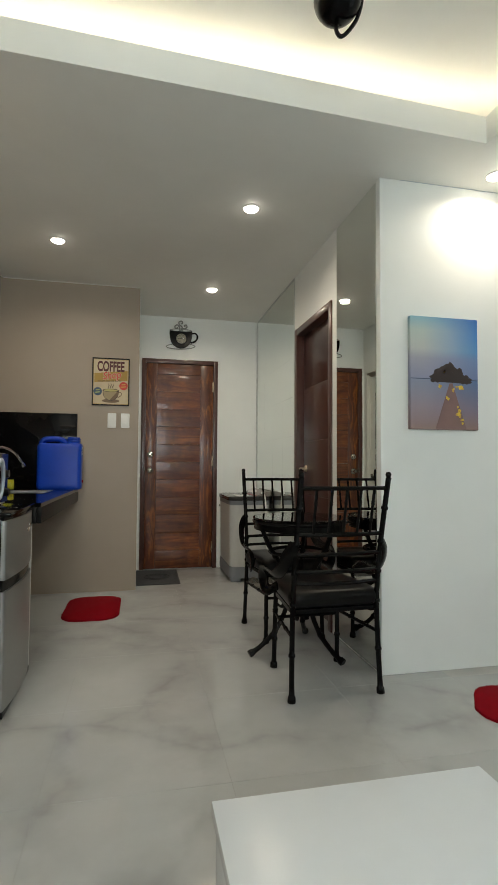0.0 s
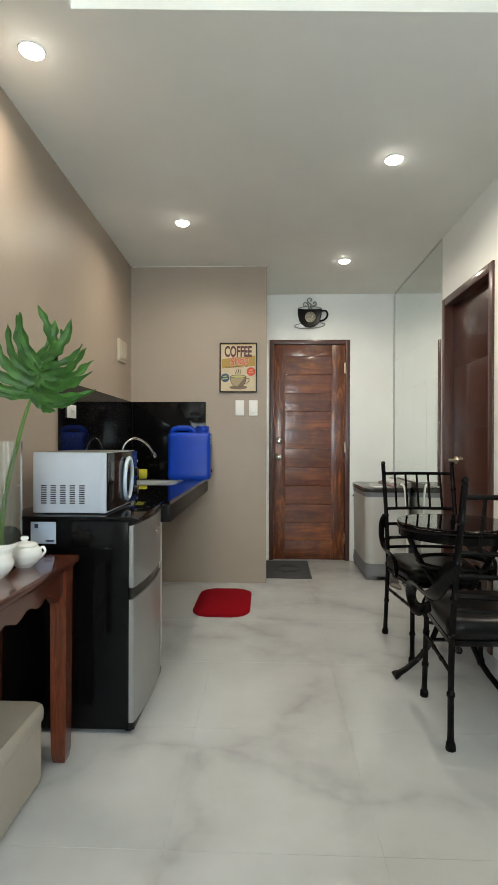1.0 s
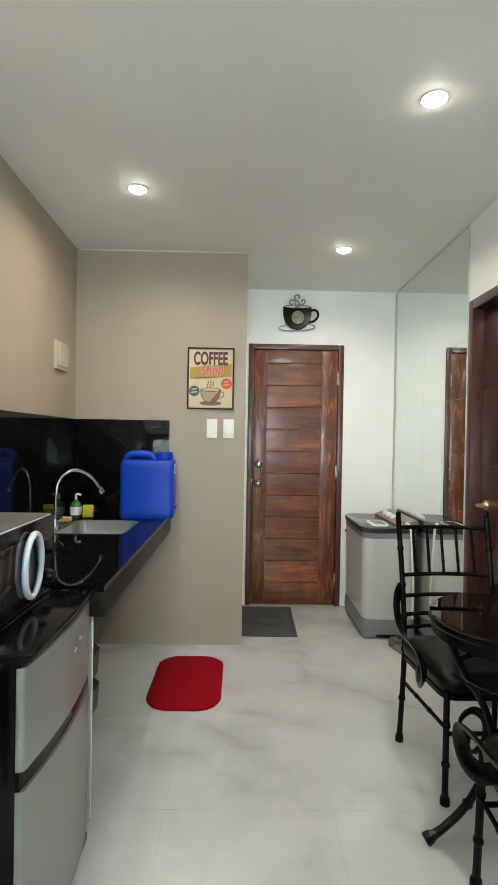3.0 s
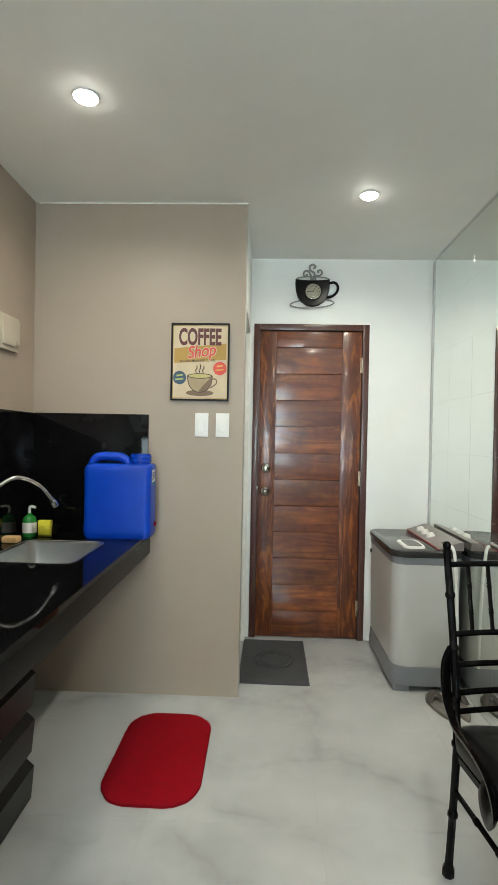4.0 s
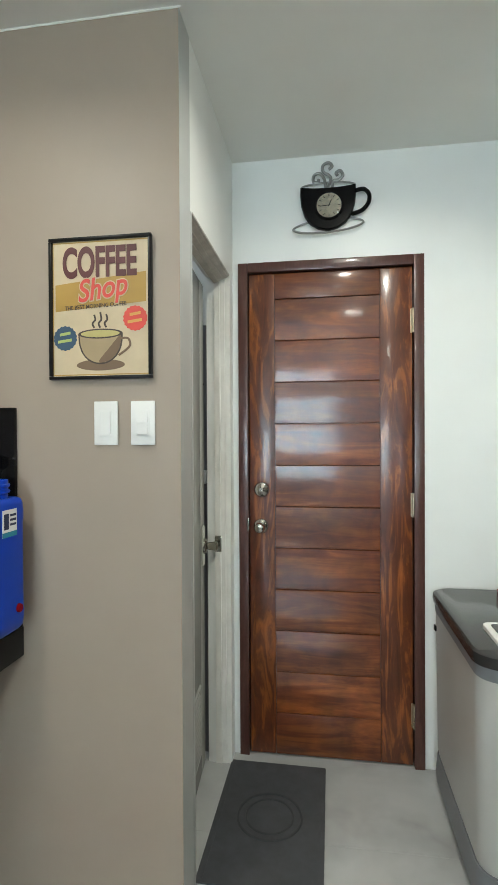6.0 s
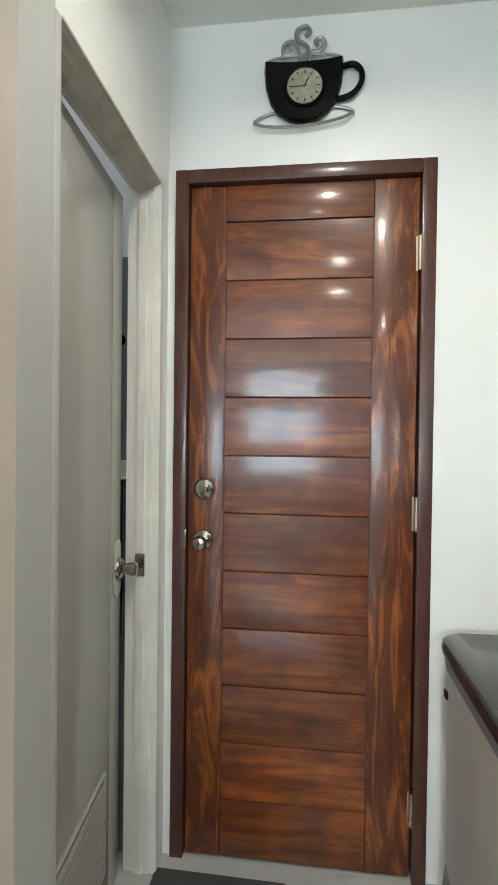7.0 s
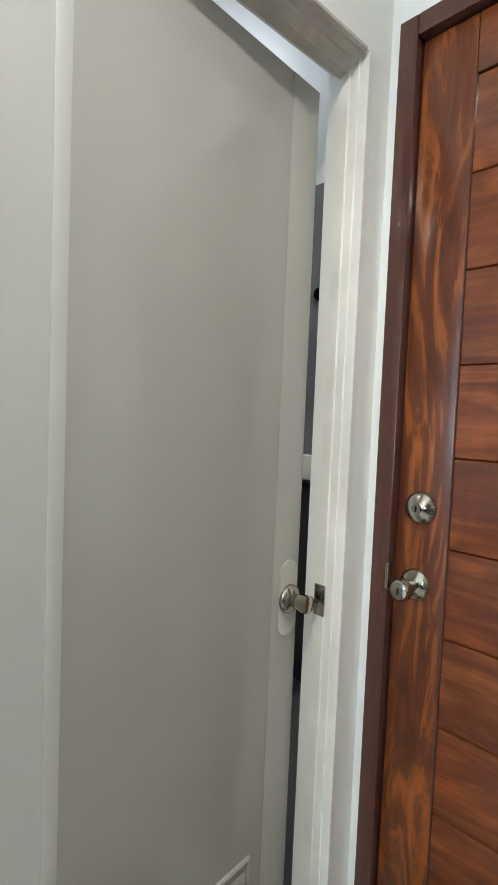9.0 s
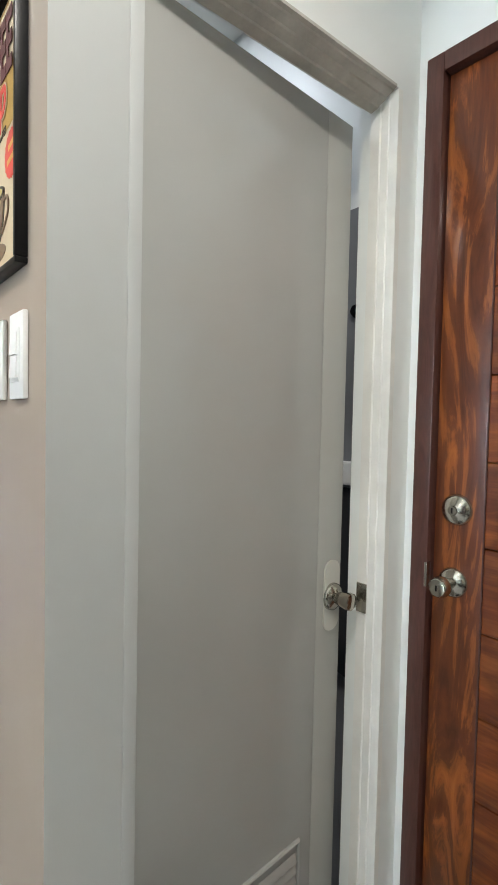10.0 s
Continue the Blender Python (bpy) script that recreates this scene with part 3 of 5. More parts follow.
def bedroom_door():
    d = thing("door_2", (R, BD0, 0), "closed dark red-brown wooden bedroom door with lever handle", "door", kind="structure")
    w = BD1 - BD0
    part("door_frame", bx(-0.012, 0.12, 0, 0.05, 0, BDH, 0.003), FRAMEW, d)
    part("door_frame", bx(-0.012, 0.12, w - 0.05, w, 0, BDH, 0.003), FRAMEW, d)
    part("door_frame", bx(-0.012, 0.12, 0.0505, w - 0.0505, BDH - 0.05, BDH, 0.003), FRAMEW, d)
    zs = [0.006, 0.42, 0.83, 1.24, 1.65, BDH - 0.055]
    for z0, z1 in zip(zs, zs[1:]):
        part("panel", bx(0.05, 0.088, 0.055, w - 0.055, z0, z1 - 0.0015, 0.0025), BEDW, d)
    rose = part("handle_rose", lathe([(0, 0.012), (0.022, 0.012), (0.026, 0.006), (0.026, 0)]), BRASS, d, at=pose(0.05, w - 0.115, 1.03, 0, -90))
    part("lever", tube(smooth_line([(0, 0, 0.006), (0, 0, 0.045), (0, -0.02, 0.052), (0, -0.10, 0.05)], 6), 0.0085), BRASS, rose, "brass lever")


bedroom_door()


def bathroom_door():
    f = thing("door_3", (0.135, TD0, 0), "off-white plastic bathroom door standing slightly ajar", "door", kind="structure")
    w = TD1 - TD0
    reveal = [(-0.066, w - 0.008), (-0.042, w - 0.008), (-0.040, w - 0.004), (-0.022, w - 0.004), (-0.020, w - 0.001), (0.0015, w - 0.001), (0.0015, w + 0.014), (-0.066, w + 0.014)]
    part("door_frame", loft([[(x, y, z) for x, y in reveal] for z in (0, TDH - 0.001)]), JAMB, f, "off-white painted reveal with stepped edge", False)
    # hinge jamb shares the wall's shade-darkened white
    part("door_frame", bx(-0.066, 0.0008, 0.0, 0.022, 0, TDH - 0.001, 0.002, 2), WHITE_SHADED, f, "off-white painted hinge jamb")
    # the soffit's shade is in its paint, on top of the weathering
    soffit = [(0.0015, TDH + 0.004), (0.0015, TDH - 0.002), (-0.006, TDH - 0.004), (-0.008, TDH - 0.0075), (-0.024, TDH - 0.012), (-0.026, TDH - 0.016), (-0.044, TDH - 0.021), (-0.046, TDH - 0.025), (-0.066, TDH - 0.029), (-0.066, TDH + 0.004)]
    part("door_head", loft([[(x, y, z) for x, z in soffit] for y in (0.0225, w - 0.0085)]), HEADP, f, "weathered off-white moulded head, soffit shade put into its paint", False)
    part("strike_plate", bx(-0.066, -0.038, w - 0.0105, w - 0.0075, 0.898, 0.966, 0.001), NICKEL, f, "worn metal strike plate")
    leaf = part("leaf", bx(-0.034, 0, 0, 0.588, 0.012, 2.018, 0.004), PVC, f, "smooth off-white plastic leaf", at=pose(-0.067, 0.0245, 0, 0, 0, 4.4))
    part("edge_stile", bx(0.0002, 0.0010, 0.500, 0.5875, 0.014, 2.016, 0.0003), CREAMV, leaf, "cream edge strip")
    out = [(0.550 + x, 0.932 + z) for x, z in rrect(0.056, 0.165, 0.026)]
    part("backplate", loft([[(0.0022, y, z) for y, z in out], [(0.0062, y, z) for y, z in out]]), surface("cream_patch_plastic", (0.55, 0.54, 0.49), 0.3), leaf, "raised oblong plastic patch")
    part("knob", lathe([(0, 0.058), (0.015, 0.058), (0.0195, 0.055), (0.0200, 0.046), (0.0165, 0.030), (0.0140, 0.016), (0.027, 0.011), (0.031, 0.007), (0.032, 0.0)]), NICKEL, leaf, "round satin metal knob", at=pose(0.0062, 0.550, 0.93, 0, 90))
    part("vent_frame", tube(smooth_line([(0.002, 0.10, 0.12), (0.002, 0.10, VT), (0.002, VR, VT), (0.002, VR, 0.12)], 1, True), 0.006, 6, closed=True), PVC, leaf)
    n = int((VT - 0.155) / 0.024)
    for i in range(n + 1):
        z = 0.135 + i * 0.024
        part("vent_slat", loft([[(0.0, y, z), (0.007, y, z - 0.004), (0.008, y, z + 0.002), (0.001, y, z + 0.018)] for y in (0.11, VR - 0.01)]), PVC, leaf)


bathroom_door()

# ---- mirrors on the east wall ----
tile_w, tile_h = (5.045 - 3.71) / 4, 2.55 / 8
mir = thing("mirror_wall", (R, 3.71, 0.012), "floor-to-ceiling wall of square mirror tiles behind the washer", "mirror")
tile_mesh = mesh_of(bx(-0.006, -0.0005, 0.0001, tile_w - 0.0001, 0.0001, tile_h - 0.0001, 0.0005, 1), "mirror_tile", MIRROR, False)
for i in range(4):
    for k in range(8):
        t = new("mirror_tile", tile_mesh)
        t.matrix_basis = pose(0, i * tile_w, k * tile_h, 0, random.uniform(-0.02, 0.02), random.uniform(-0.02, 0.02))
        t.parent = mir
SEAL = surface("grey_mirror_edging", (0.60, 0.61, 0.595), 0.5, 0.0, 0.1, 12)
part("edging", bx(-0.011, -0.0062, 1.310, 1.344, 0, 2.544, 0.002), SEAL, mir, "grey edging strip")
part("edging", bx(-0.011, -0.0062, 0, 1.3075, 2.545, 2.557, 0.002), SEAL, mir, "grey edging strip")
part("edging", bx(-0.0085, -0.0062, -0.002, 0.005, 0, 2.544, 0.001), SEAL, mir, "grey edging strip")
mir = thing("wall_mirror", (R, 2.27, 0.012), "tall frameless mirror beside the dining table", "mirror")
part("mirror_pane", bx(-0.006, -0.0005, 0, 0.545, 0, 2.55, 0.0018, 1), MIRROR, mir, smooth=False)


# ---- ceiling lamps ----
def downlight():
    d = thing("downlight", (0, 0, 0), "lit round recessed ceiling downlight with white rim", "ceiling light", "recessed downlights")
    part("rim", lathe([(0.0425, -0.001), (0.043, -0.005), (0.045, -0.006), (0.048, -0.004), (0.049, 0.0)], 32), PLASTICW, d)
    # lens bulges 20 mm so its shape stands in for the lamp's glare
    part("lens", lathe([(0, -0.020), (0.014, -0.0192), (0.027, -0.0158), (0.036, -0.0105), (0.042, -0.004), (0.042, -0.0005)], 32), LENS, d, "glowing round lens")
    area_lamp("lamp", pose(0, 0, -0.022), 0.075, 0, 9.0, LED, d, True, 158)
    return d


first = downlight()
first.matrix_world = pose(-0.415, 3.41, C)
for x, y in ((0.772, 2.70), (0.741, 4.143), (-0.72, 1.94), (1.942, 2.085)):
    copy_thing(first, pose(x, y, C))

p = thing("ceiling_spotlight", (0.79, 1.40, 2.82), "black ball-shaped ceiling lamp with a curved arm", "ceiling lamp")
part("canopy", lathe([(0, -0.02), (0.05, -0.02), (0.055, -0.012), (0.055, 0)]), BLACKM, p)
part("stem", lathe([(0.009, -0.09), (0.009, -0.018)], 12), BLACKM, p)
part("ball", lathe([(0, -0.245)] + [(0.082 * math.sin(radians(a)), -0.163 - 0.082 * math.cos(radians(a))) for a in range(10, 171, 10)] + [(0, -0.081)]), BLACKM, p)
part("arm", tube(smooth_line([(0.0, 0, -0.24), (-0.005, 0, -0.275), (0.012, 0, -0.295), (0.04, 0.0, -0.27), (0.075, 0, -0.21), (0.09, 0, -0.13), (0.06, 0, -0.08)], 6), 0.007), BLACKM, p)

# uneven white filler where the taupe wall meets the ceiling
for k in range(9):
    x0, x1 = L + 0.02 + k * 0.122, L + 0.02 + (k + 1) * 0.122
    pts = [(x0 + (x1 - x0) * i / 8, C - 0.003 - 0.004 * (0.5 + 0.5 * noise.noise(Vector((x0 * 9 + i * 0.4, 0, k))))) for i in range(9)]
    structure("trim", loft([[(x, B - 0.0022, z) for x, z in pts] + [(x1, B - 0.0022, C), (x0, B - 0.0022, C)], [(x, B, z) for x, z in pts] + [(x1, B, C), (x0, B, C)]]), CEIL, "uneven white filler line at the ceiling edge", "trim")


# ---- kitchen side ----
def counter():
    c = thing("kitchen_counter", (0, 0, 0), "polished black granite counter fixed to the taupe wall", "counter")
    x0, x1, y0, y1, zt = L + 0.002, -0.345, 2.643, B - 0.002, 0.85
    sx0, sx1, sy0, sy1 = -0.86, -0.50, 3.56, 3.97
    bm = bmesh.new()
    corners = ((x0, x1, y0, y1), (sx0, sx1, sy0, sy1))
    loops = [[bm.verts.new((x, y, z)) for x, y in ((a, c0), (b, c0), (b, c1), (a, c1))] for z in (zt - 0.02, zt) for a, b, c0, c1 in corners]
    for a, b in ((loops[0], loops[1]), (loops[2], loops[3]), (loops[0], loops[2]), (loops[1], loops[3])):
        for k in range(4):
            bm.faces.new((a[k], a[(k + 1) % 4], b[(k + 1) % 4], b[k]))
    part("worktop", bm, GRANITE, c, smooth=False)
    part("front_edge", bx(x1 - 0.02, x1 + 0.003, y0 - 0.003, y1, zt - 0.105, zt - 0.0205, 0.002), EDGE, c)
    part("end_edge", bx(x0, x1 - 0.021, y0 - 0.003, y0 + 0.018, zt - 0.105, zt - 0.0205, 0.002), EDGE, c)
    part("support_post", bx(-0.414, -0.399, 2.700, 2.714, 0, zt - 0.0205, 0.003), PLASTICW, c, "white painted post")
    part("backsplash", loft([[(west(y) + a, y, z) for a, z in ((0.001, zt), (0.016, zt), (0.016, 1.466), (0.001, 1.466))] for y in (2.72, y1)]), GRANITE, c, "black granite backsplash", False)
    part("backsplash", bx(x0 + 0.017, -0.358, y1 - 0.015, y1, zt, 1.468, 0.002), GRANITE, c, "black granite backsplash")
    s = thing("sink", (-0.68, 3.765, zt), "stainless steel sink bowl set into the black counter", "sink")
    prof = [(0.385, 0.435, 0.055, 0.002), (0.372, 0.422, 0.05, 0.003), (0.355, 0.405, 0.05, -0.004), (0.345, 0.395, 0.05, -0.12), (0.31, 0.36, 0.06, -0.145), (0.05, 0.05, 0.024, -0.15)]
    part("bowl", loft([[(x, y, z) for x, y in rrect(w, d, r)] for w, d, r, z in prof], cap=False), STEEL, s)
    part("drain", lathe([(0, -0.148), (0.02, -0.147), (0.034, -0.145), (0.036, -0.149)], at=(0, 0, 0)), CHROME, s)
    f = thing("faucet", (-0.885, 3.66, zt), "chrome gooseneck kitchen faucet with a lever", "faucet")
    part("base", lathe([(0.026, 0), (0.026, 0.006), (0.019, 0.012), (0.017, 0.05), (0.014, 0.06), (0, 0.06)]), CHROME, f)
    part("spout", tube(smooth_line([(0, 0, 0.05), (0.004, 0.004, 0.2), (0.02, 0.02, 0.275), (0.075, 0.075, 0.318), (0.14, 0.14, 0.285), (0.185, 0.185, 0.215)], 8), 0.0082, 12), CHROME, f)
    part("aerator", lathe([(0, -0.035), (0.014, -0.035), (0.015, -0.012), (0.011, 0), (0, 0.002)]), CHROME, f, at=pose(0.186, 0.186, 0.212, 28, -22))
    part("lever", tube(smooth_line([(0, 0, 0.045), (0.02, -0.01, 0.06), (0.055, -0.03, 0.075)], 5), [0.006] * 11), CHROME, f)


counter()


def soap_set():
    s = thing("soap_bottle", (-0.905, 4.07, 0.85), "green dish soap pump bottle beside the sink", "soap bottle")
    part("bottle", lathe([(0, 0), (0.030, 0), (0.033, 0.006), (0.033, 0.08), (0.026, 0.098), (0.012, 0.105), (0.012, 0.115), (0, 0.115)]), SOAPG, s)
    part("pump", tube(smooth_line([(0, 0, 0.112), (0, 0, 0.14), (0.012, -0.006, 0.148), (0.034, -0.014, 0.144)], 5), 0.0065), PLASTICW, s, "white pump head")
    part("label", lathe([(0.0334, 0.02), (0.0334, 0.07)]), PLASTICW, s)
    t = thing("sponge_tray", (-0.835, 4.09, 0.85), "clear plastic tray for sponges behind the sink", "tray")
    part("tray", loft([[(x, y, z) for x, y in rrect(w, d, 0.01)] for w, d, z in ((0.10, 0.075, 0.0), (0.12, 0.09, 0.055), (0.116, 0.086, 0.055), (0.096, 0.071, 0.003))]), CLEAR, t)
    g = thing("sponge", (-0.835, 4.09, 0.853), "yellow kitchen sponge standing in a tray", "sponge")
    part("sponge_block", bx(-0.032, 0.032, -0.014, 0.014, 0, 0.075, 0.006), SPONGE, g)
    q = thing("scrub_pad", (-0.93, 3.92, 0.85), "tan scrubbing pad lying beside the faucet", "scrub pad")
    part("pad", bx(-0.03, 0.045, -0.025, 0.03, 0, 0.028, 0.008), surface("tan_pad", (0.55, 0.36, 0.16), 0.9), q)


soap_set()


def jug():
    j = thing("water_jug", (-0.470, 4.125, 0.8505), "blue plastic water container with handle on the counter", "water jug")
    j.scale = (1.03, 1.0, 1.04)
    w, d = 0.325, 0.15
    secs = []
    for k, z in ((0.93, 0.0), (0.98, 0.010), (1.0, 0.030), (1.0, 0.05), (0.992, 0.058), (0.992, 0.285), (1.0, 0.293), (1.0, 0.318)):
        secs.append([(x * k, y * k, z) for x, y in rrect(w, d, 0.03)])
    secs.append([(x * 0.985 + 0.002, y * 0.96, 0.336) for x, y in rrect(w, d, 0.03)])
    secs.append([(x * 0.95 + 0.005, y * 0.86, 0.347) for x, y in rrect(w, d, 0.028)])
    secs.append([(x * 0.90 + 0.008, y * 0.70, 0.352) for x, y in rrect(w, d, 0.025)])
    part("body", loft(secs), BLUE, j)
    part("handle", tube(smooth_line([(-0.140, 0, 0.318), (-0.136, 0, 0.355), (-0.114, 0, 0.379), (-0.07, 0, 0.385), (-0.01, 0, 0.383), (0.024, 0, 0.370), (0.040, 0, 0.345)], 6), 0.022, 12, flat=1.1), BLUE, j, "moulded carrying handle")
    part("neck", lathe([(0.046, 0.345), (0.046, 0.364), (0.051, 0.366), (0.051, 0.372), (0.047, 0.374), (0.047, 0.380), (0.051, 0.382), (0.051, 0.388), (0.047, 0.390), (0.047, 0.399), (0.041, 0.399), (0.041, 0.355)], at=(0.098, 0, 0)), BLUE, j, "ribbed open neck")
    part("vent_cap", lathe([(0, 0.03), (0.012, 0.03), (0.014, 0.025), (0.014, 0)], 14), CLEAR, j, at=pose(-0.125, 0.0, 0.335, 0, -30))
    part("plug", lathe([(0, 0.007), (0.010, 0.007), (0.012, 0.0)], 14), REDPILE, j, "small red plug", at=pose(0.1615, 0.03, 0.06, 0, 90))
    part("sticker", bx(0.1618, 0.1632, -0.04, 0.022, 0.255, 0.325), PLASTICW, j, "white paper sticker")
    part("sticker_band", bx(0.1625, 0.1637, -0.04, 0.022, 0.255, 0.268), surface("teal_ink", (0.02, 0.2, 0.28), 0.5), j)
    part("sticker_mark", bx(0.1625, 0.1637, -0.034, -0.014, 0.275, 0.315), surface("navy_ink", (0.02, 0.03, 0.08), 0.5), j)
    for i in range(3):
        part("sticker_line", bx(0.1625, 0.1637, -0.008, 0.018, 0.283 + i * 0.012, 0.289 + i * 0.012), bpy.data.materials["navy_ink"], j)


jug()


def fridge():
    f = thing("refrigerator", (0, 0, 0), "small two-door black refrigerator with silver doors", "refrigerator")
    x0, xb, xf, y0, y1 = -0.925, -0.402, -0.369, 2.085, 2.600
    part("body", bx(x0, xb, y0 + 0.006, y1 - 0.006, 0.015, 0.835, 0.006), FRIDGEB, f, "black cabinet")
    part("top", bx(x0, xf + 0.006, y0, y1, 0.832, 0.853, 0.008), FRIDGEB, f, "black plastic top")

    def front(z0, z1, name):
        secs = []
        for k in range(9):
            y = y0 + 0.004 + (y1 - y0 - 0.008) * k / 8
            bow = 0.021 * (1 - (2 * k / 8 - 1) ** 2)
            secs.append((y, bow))
        turn = [(xf - 0.022 + 0.013 * math.sin(a), y0 + 0.004 + 0.014 * (1 - math.cos(a))) for a in [math.pi / 2 * i / 5 for i in range(6)]]
        outline = [(xb + 0.003, y0 + 0.004)] + turn + [(xf - 0.012 + b, y) for y, b in secs[1:]] + [(xb + 0.003, y1 - 0.004)]
        return part(name, slab(outline, z0, z1), SILVER, f, "silver sheet door")
    upper = front(0.575, 0.818, "freezer_door")
    lower = front(0.045, 0.528, "fridge_door")
    for z0, z1, own in ((0.529, 0.574, lower), (0.8185, 0.831, upper)):
        out = [(xb + 0.003, y0 + 0.003)] + [(xf - 0.020 + 0.021 * (1 - (2 * k / 8 - 1) ** 2), y0 + 0.004 + (y1 - y0 - 0.008) * k / 8) for k in range(9)] + [(xb + 0.003, y1 - 0.003)]
        part("grip_strip", slab(out, z0, z1), FRIDGEB, own, "black recessed grip")
    part("bottom_strip", bx(xb, xf - 0.008, y0 + 0.004, y1 - 0.004, 0.018, 0.0445, 0.003), BLACKP, f)
    for y in (y0 + 0.04, y1 - 0.04):
        for x in (x0 + 0.05, xf - 0.04):
            part("foot", lathe([(0, 0), (0.016, 0), (0.016, 0.018), (0, 0.018)], 12, (x, y, 0)), BLACKP, f)
    part("rating_label", bx(-0.79, -0.69, y0 + 0.0035, y0 + 0.0062, 0.745, 0.83), surface("pale_blue_paper", (0.42, 0.50, 0.62), 0.6), f, "pale blue energy label")
    part("label_mark", bx(-0.73, -0.697, y0 + 0.003, y0 + 0.0045, 0.752, 0.760), bpy.data.materials["navy_ink"], f)
    part("label_mark", bx(-0.775, -0.76, y0 + 0.003, y0 + 0.0045, 0.805, 0.822), bpy.data.materials["navy_ink"], f)
    part("badge", bx(-0.3545, -0.3515, 2.40, 2.44, 0.76, 0.772, 0.001), CHROME, upper)
    part("badge", bx(-0.3535, -0.3505, 2.36, 2.385, 0.74, 0.756, 0.001), CHROME, upper)


fridge()


def microwave():
    m = thing("microwave_oven", (0, 0, 0.853), "silver grey microwave oven with oval door handle on the refrigerator", "microwave")
    x0, x1, y0, y1, h = -0.808, -0.507, 2.145, 2.59, 0.25
    part("cabinet", bx(x0, x1, y0, y1, 0.005, h, 0.004), MWWHITE, m, "light grey steel casing")
    part("top_panel", bx(x0 + 0.003, x1 - 0.003, y0 + 0.004, y1 - 0.004, h + 0.0002, h + 0.0022, 0.001), MWTOP, m, "dusty grey steel top")
    part("front_panel", bx(x1 + 0.0005, x1 + 0.010, y0 + 0.001, y1 - 0.001, 0.014, h - 0.001, 0.003), FRIDGEB, m, "black front")
    part("door_glass", bx(x1 + 0.0102, x1 + 0.0122, y0 + 0.03, y0 + 0.25, 0.05, h - 0.04, 0.001), DARKGLASS, m)
    part("bezel", bx(x1 - 0.024, x1, y0 - 0.0022, y0 - 0.0004, 0.005, h, 0.0008), MWWHITE, m, "folded front edge of the casing")
    cy, cz = y0 + 0.250, 0.128
    part("door_handle", tube([(x1 + 0.021 + 0.003 * math.cos(a), cy + 0.058 * math.sin(a), cz + 0.091 * math.cos(a)) for a in [2 * math.pi * i / 36 for i in range(36)]], 0.0095, 10, closed=True), surface("silver_blue_plastic", (0.52, 0.60, 0.68), 0.3, 0.2), m, "oval silver handle ring")
    for s in (-1, 1):
        part("handle_mount", bx(x1 + 0.010, x1 + 0.019, cy - 0.012, cy + 0.012, cz + s * 0.084 - 0.01, cz + s * 0.084 + 0.01, 0.003), BLACKP, m)
    part("dial", lathe([(0, 0.018), (0.018, 0.018), (0.022, 0.0)], 20), BLACKP, m, at=pose(x1 + 0.010, y1 - 0.05, 0.06, 0, 90))
    part("dial", lathe([(0, 0.018), (0.018, 0.018), (0.022, 0.0)], 20), BLACKP, m, at=pose(x1 + 0.010, y1 - 0.05, 0.15, 0, 90))
    slot = mesh_of(bx(-0.011, 0.011, -0.0012, 0.0008, -0.0022, 0.0022), "vent_slot", BLACKP, False)
    for i in range(5):
        for k in range(9):
            v = new("vent_slot", slot)
            v.matrix_basis = pose(x0 + 0.045 + i * 0.039, y0, 0.045 + k * 0.0088)
            v.parent = m
    for x in (x0 + 0.04, x1 - 0.02):
        for y in (y0 + 0.04, y1 - 0.04):
            part("foot", lathe([(0, 0), (0.012, 0), (0.012, 0.0052), (0, 0.0052)], 12, (x, y, 0)), BLACKP, m)


microwave()


def drawers():
    d = thing("drawer_unit", (-0.76, 3.20, 0), "black plastic drawer tower under the counter", "drawer unit")
    part("frame", bx(-0.17, 0.165, -0.22, 0.22, 0, 0.70, 0.008), BLACKP, d)
    for i in range(4):
        z = 0.02 + i * 0.17
        part("drawer", loft([[(x, y, zz) for x, zz in ((0.166, z), (0.185, z + 0.01), (0.195, z + 0.13), (0.166, z + 0.155))] for y in (-0.21, 0.21)]), BLACKP, d)


drawers()


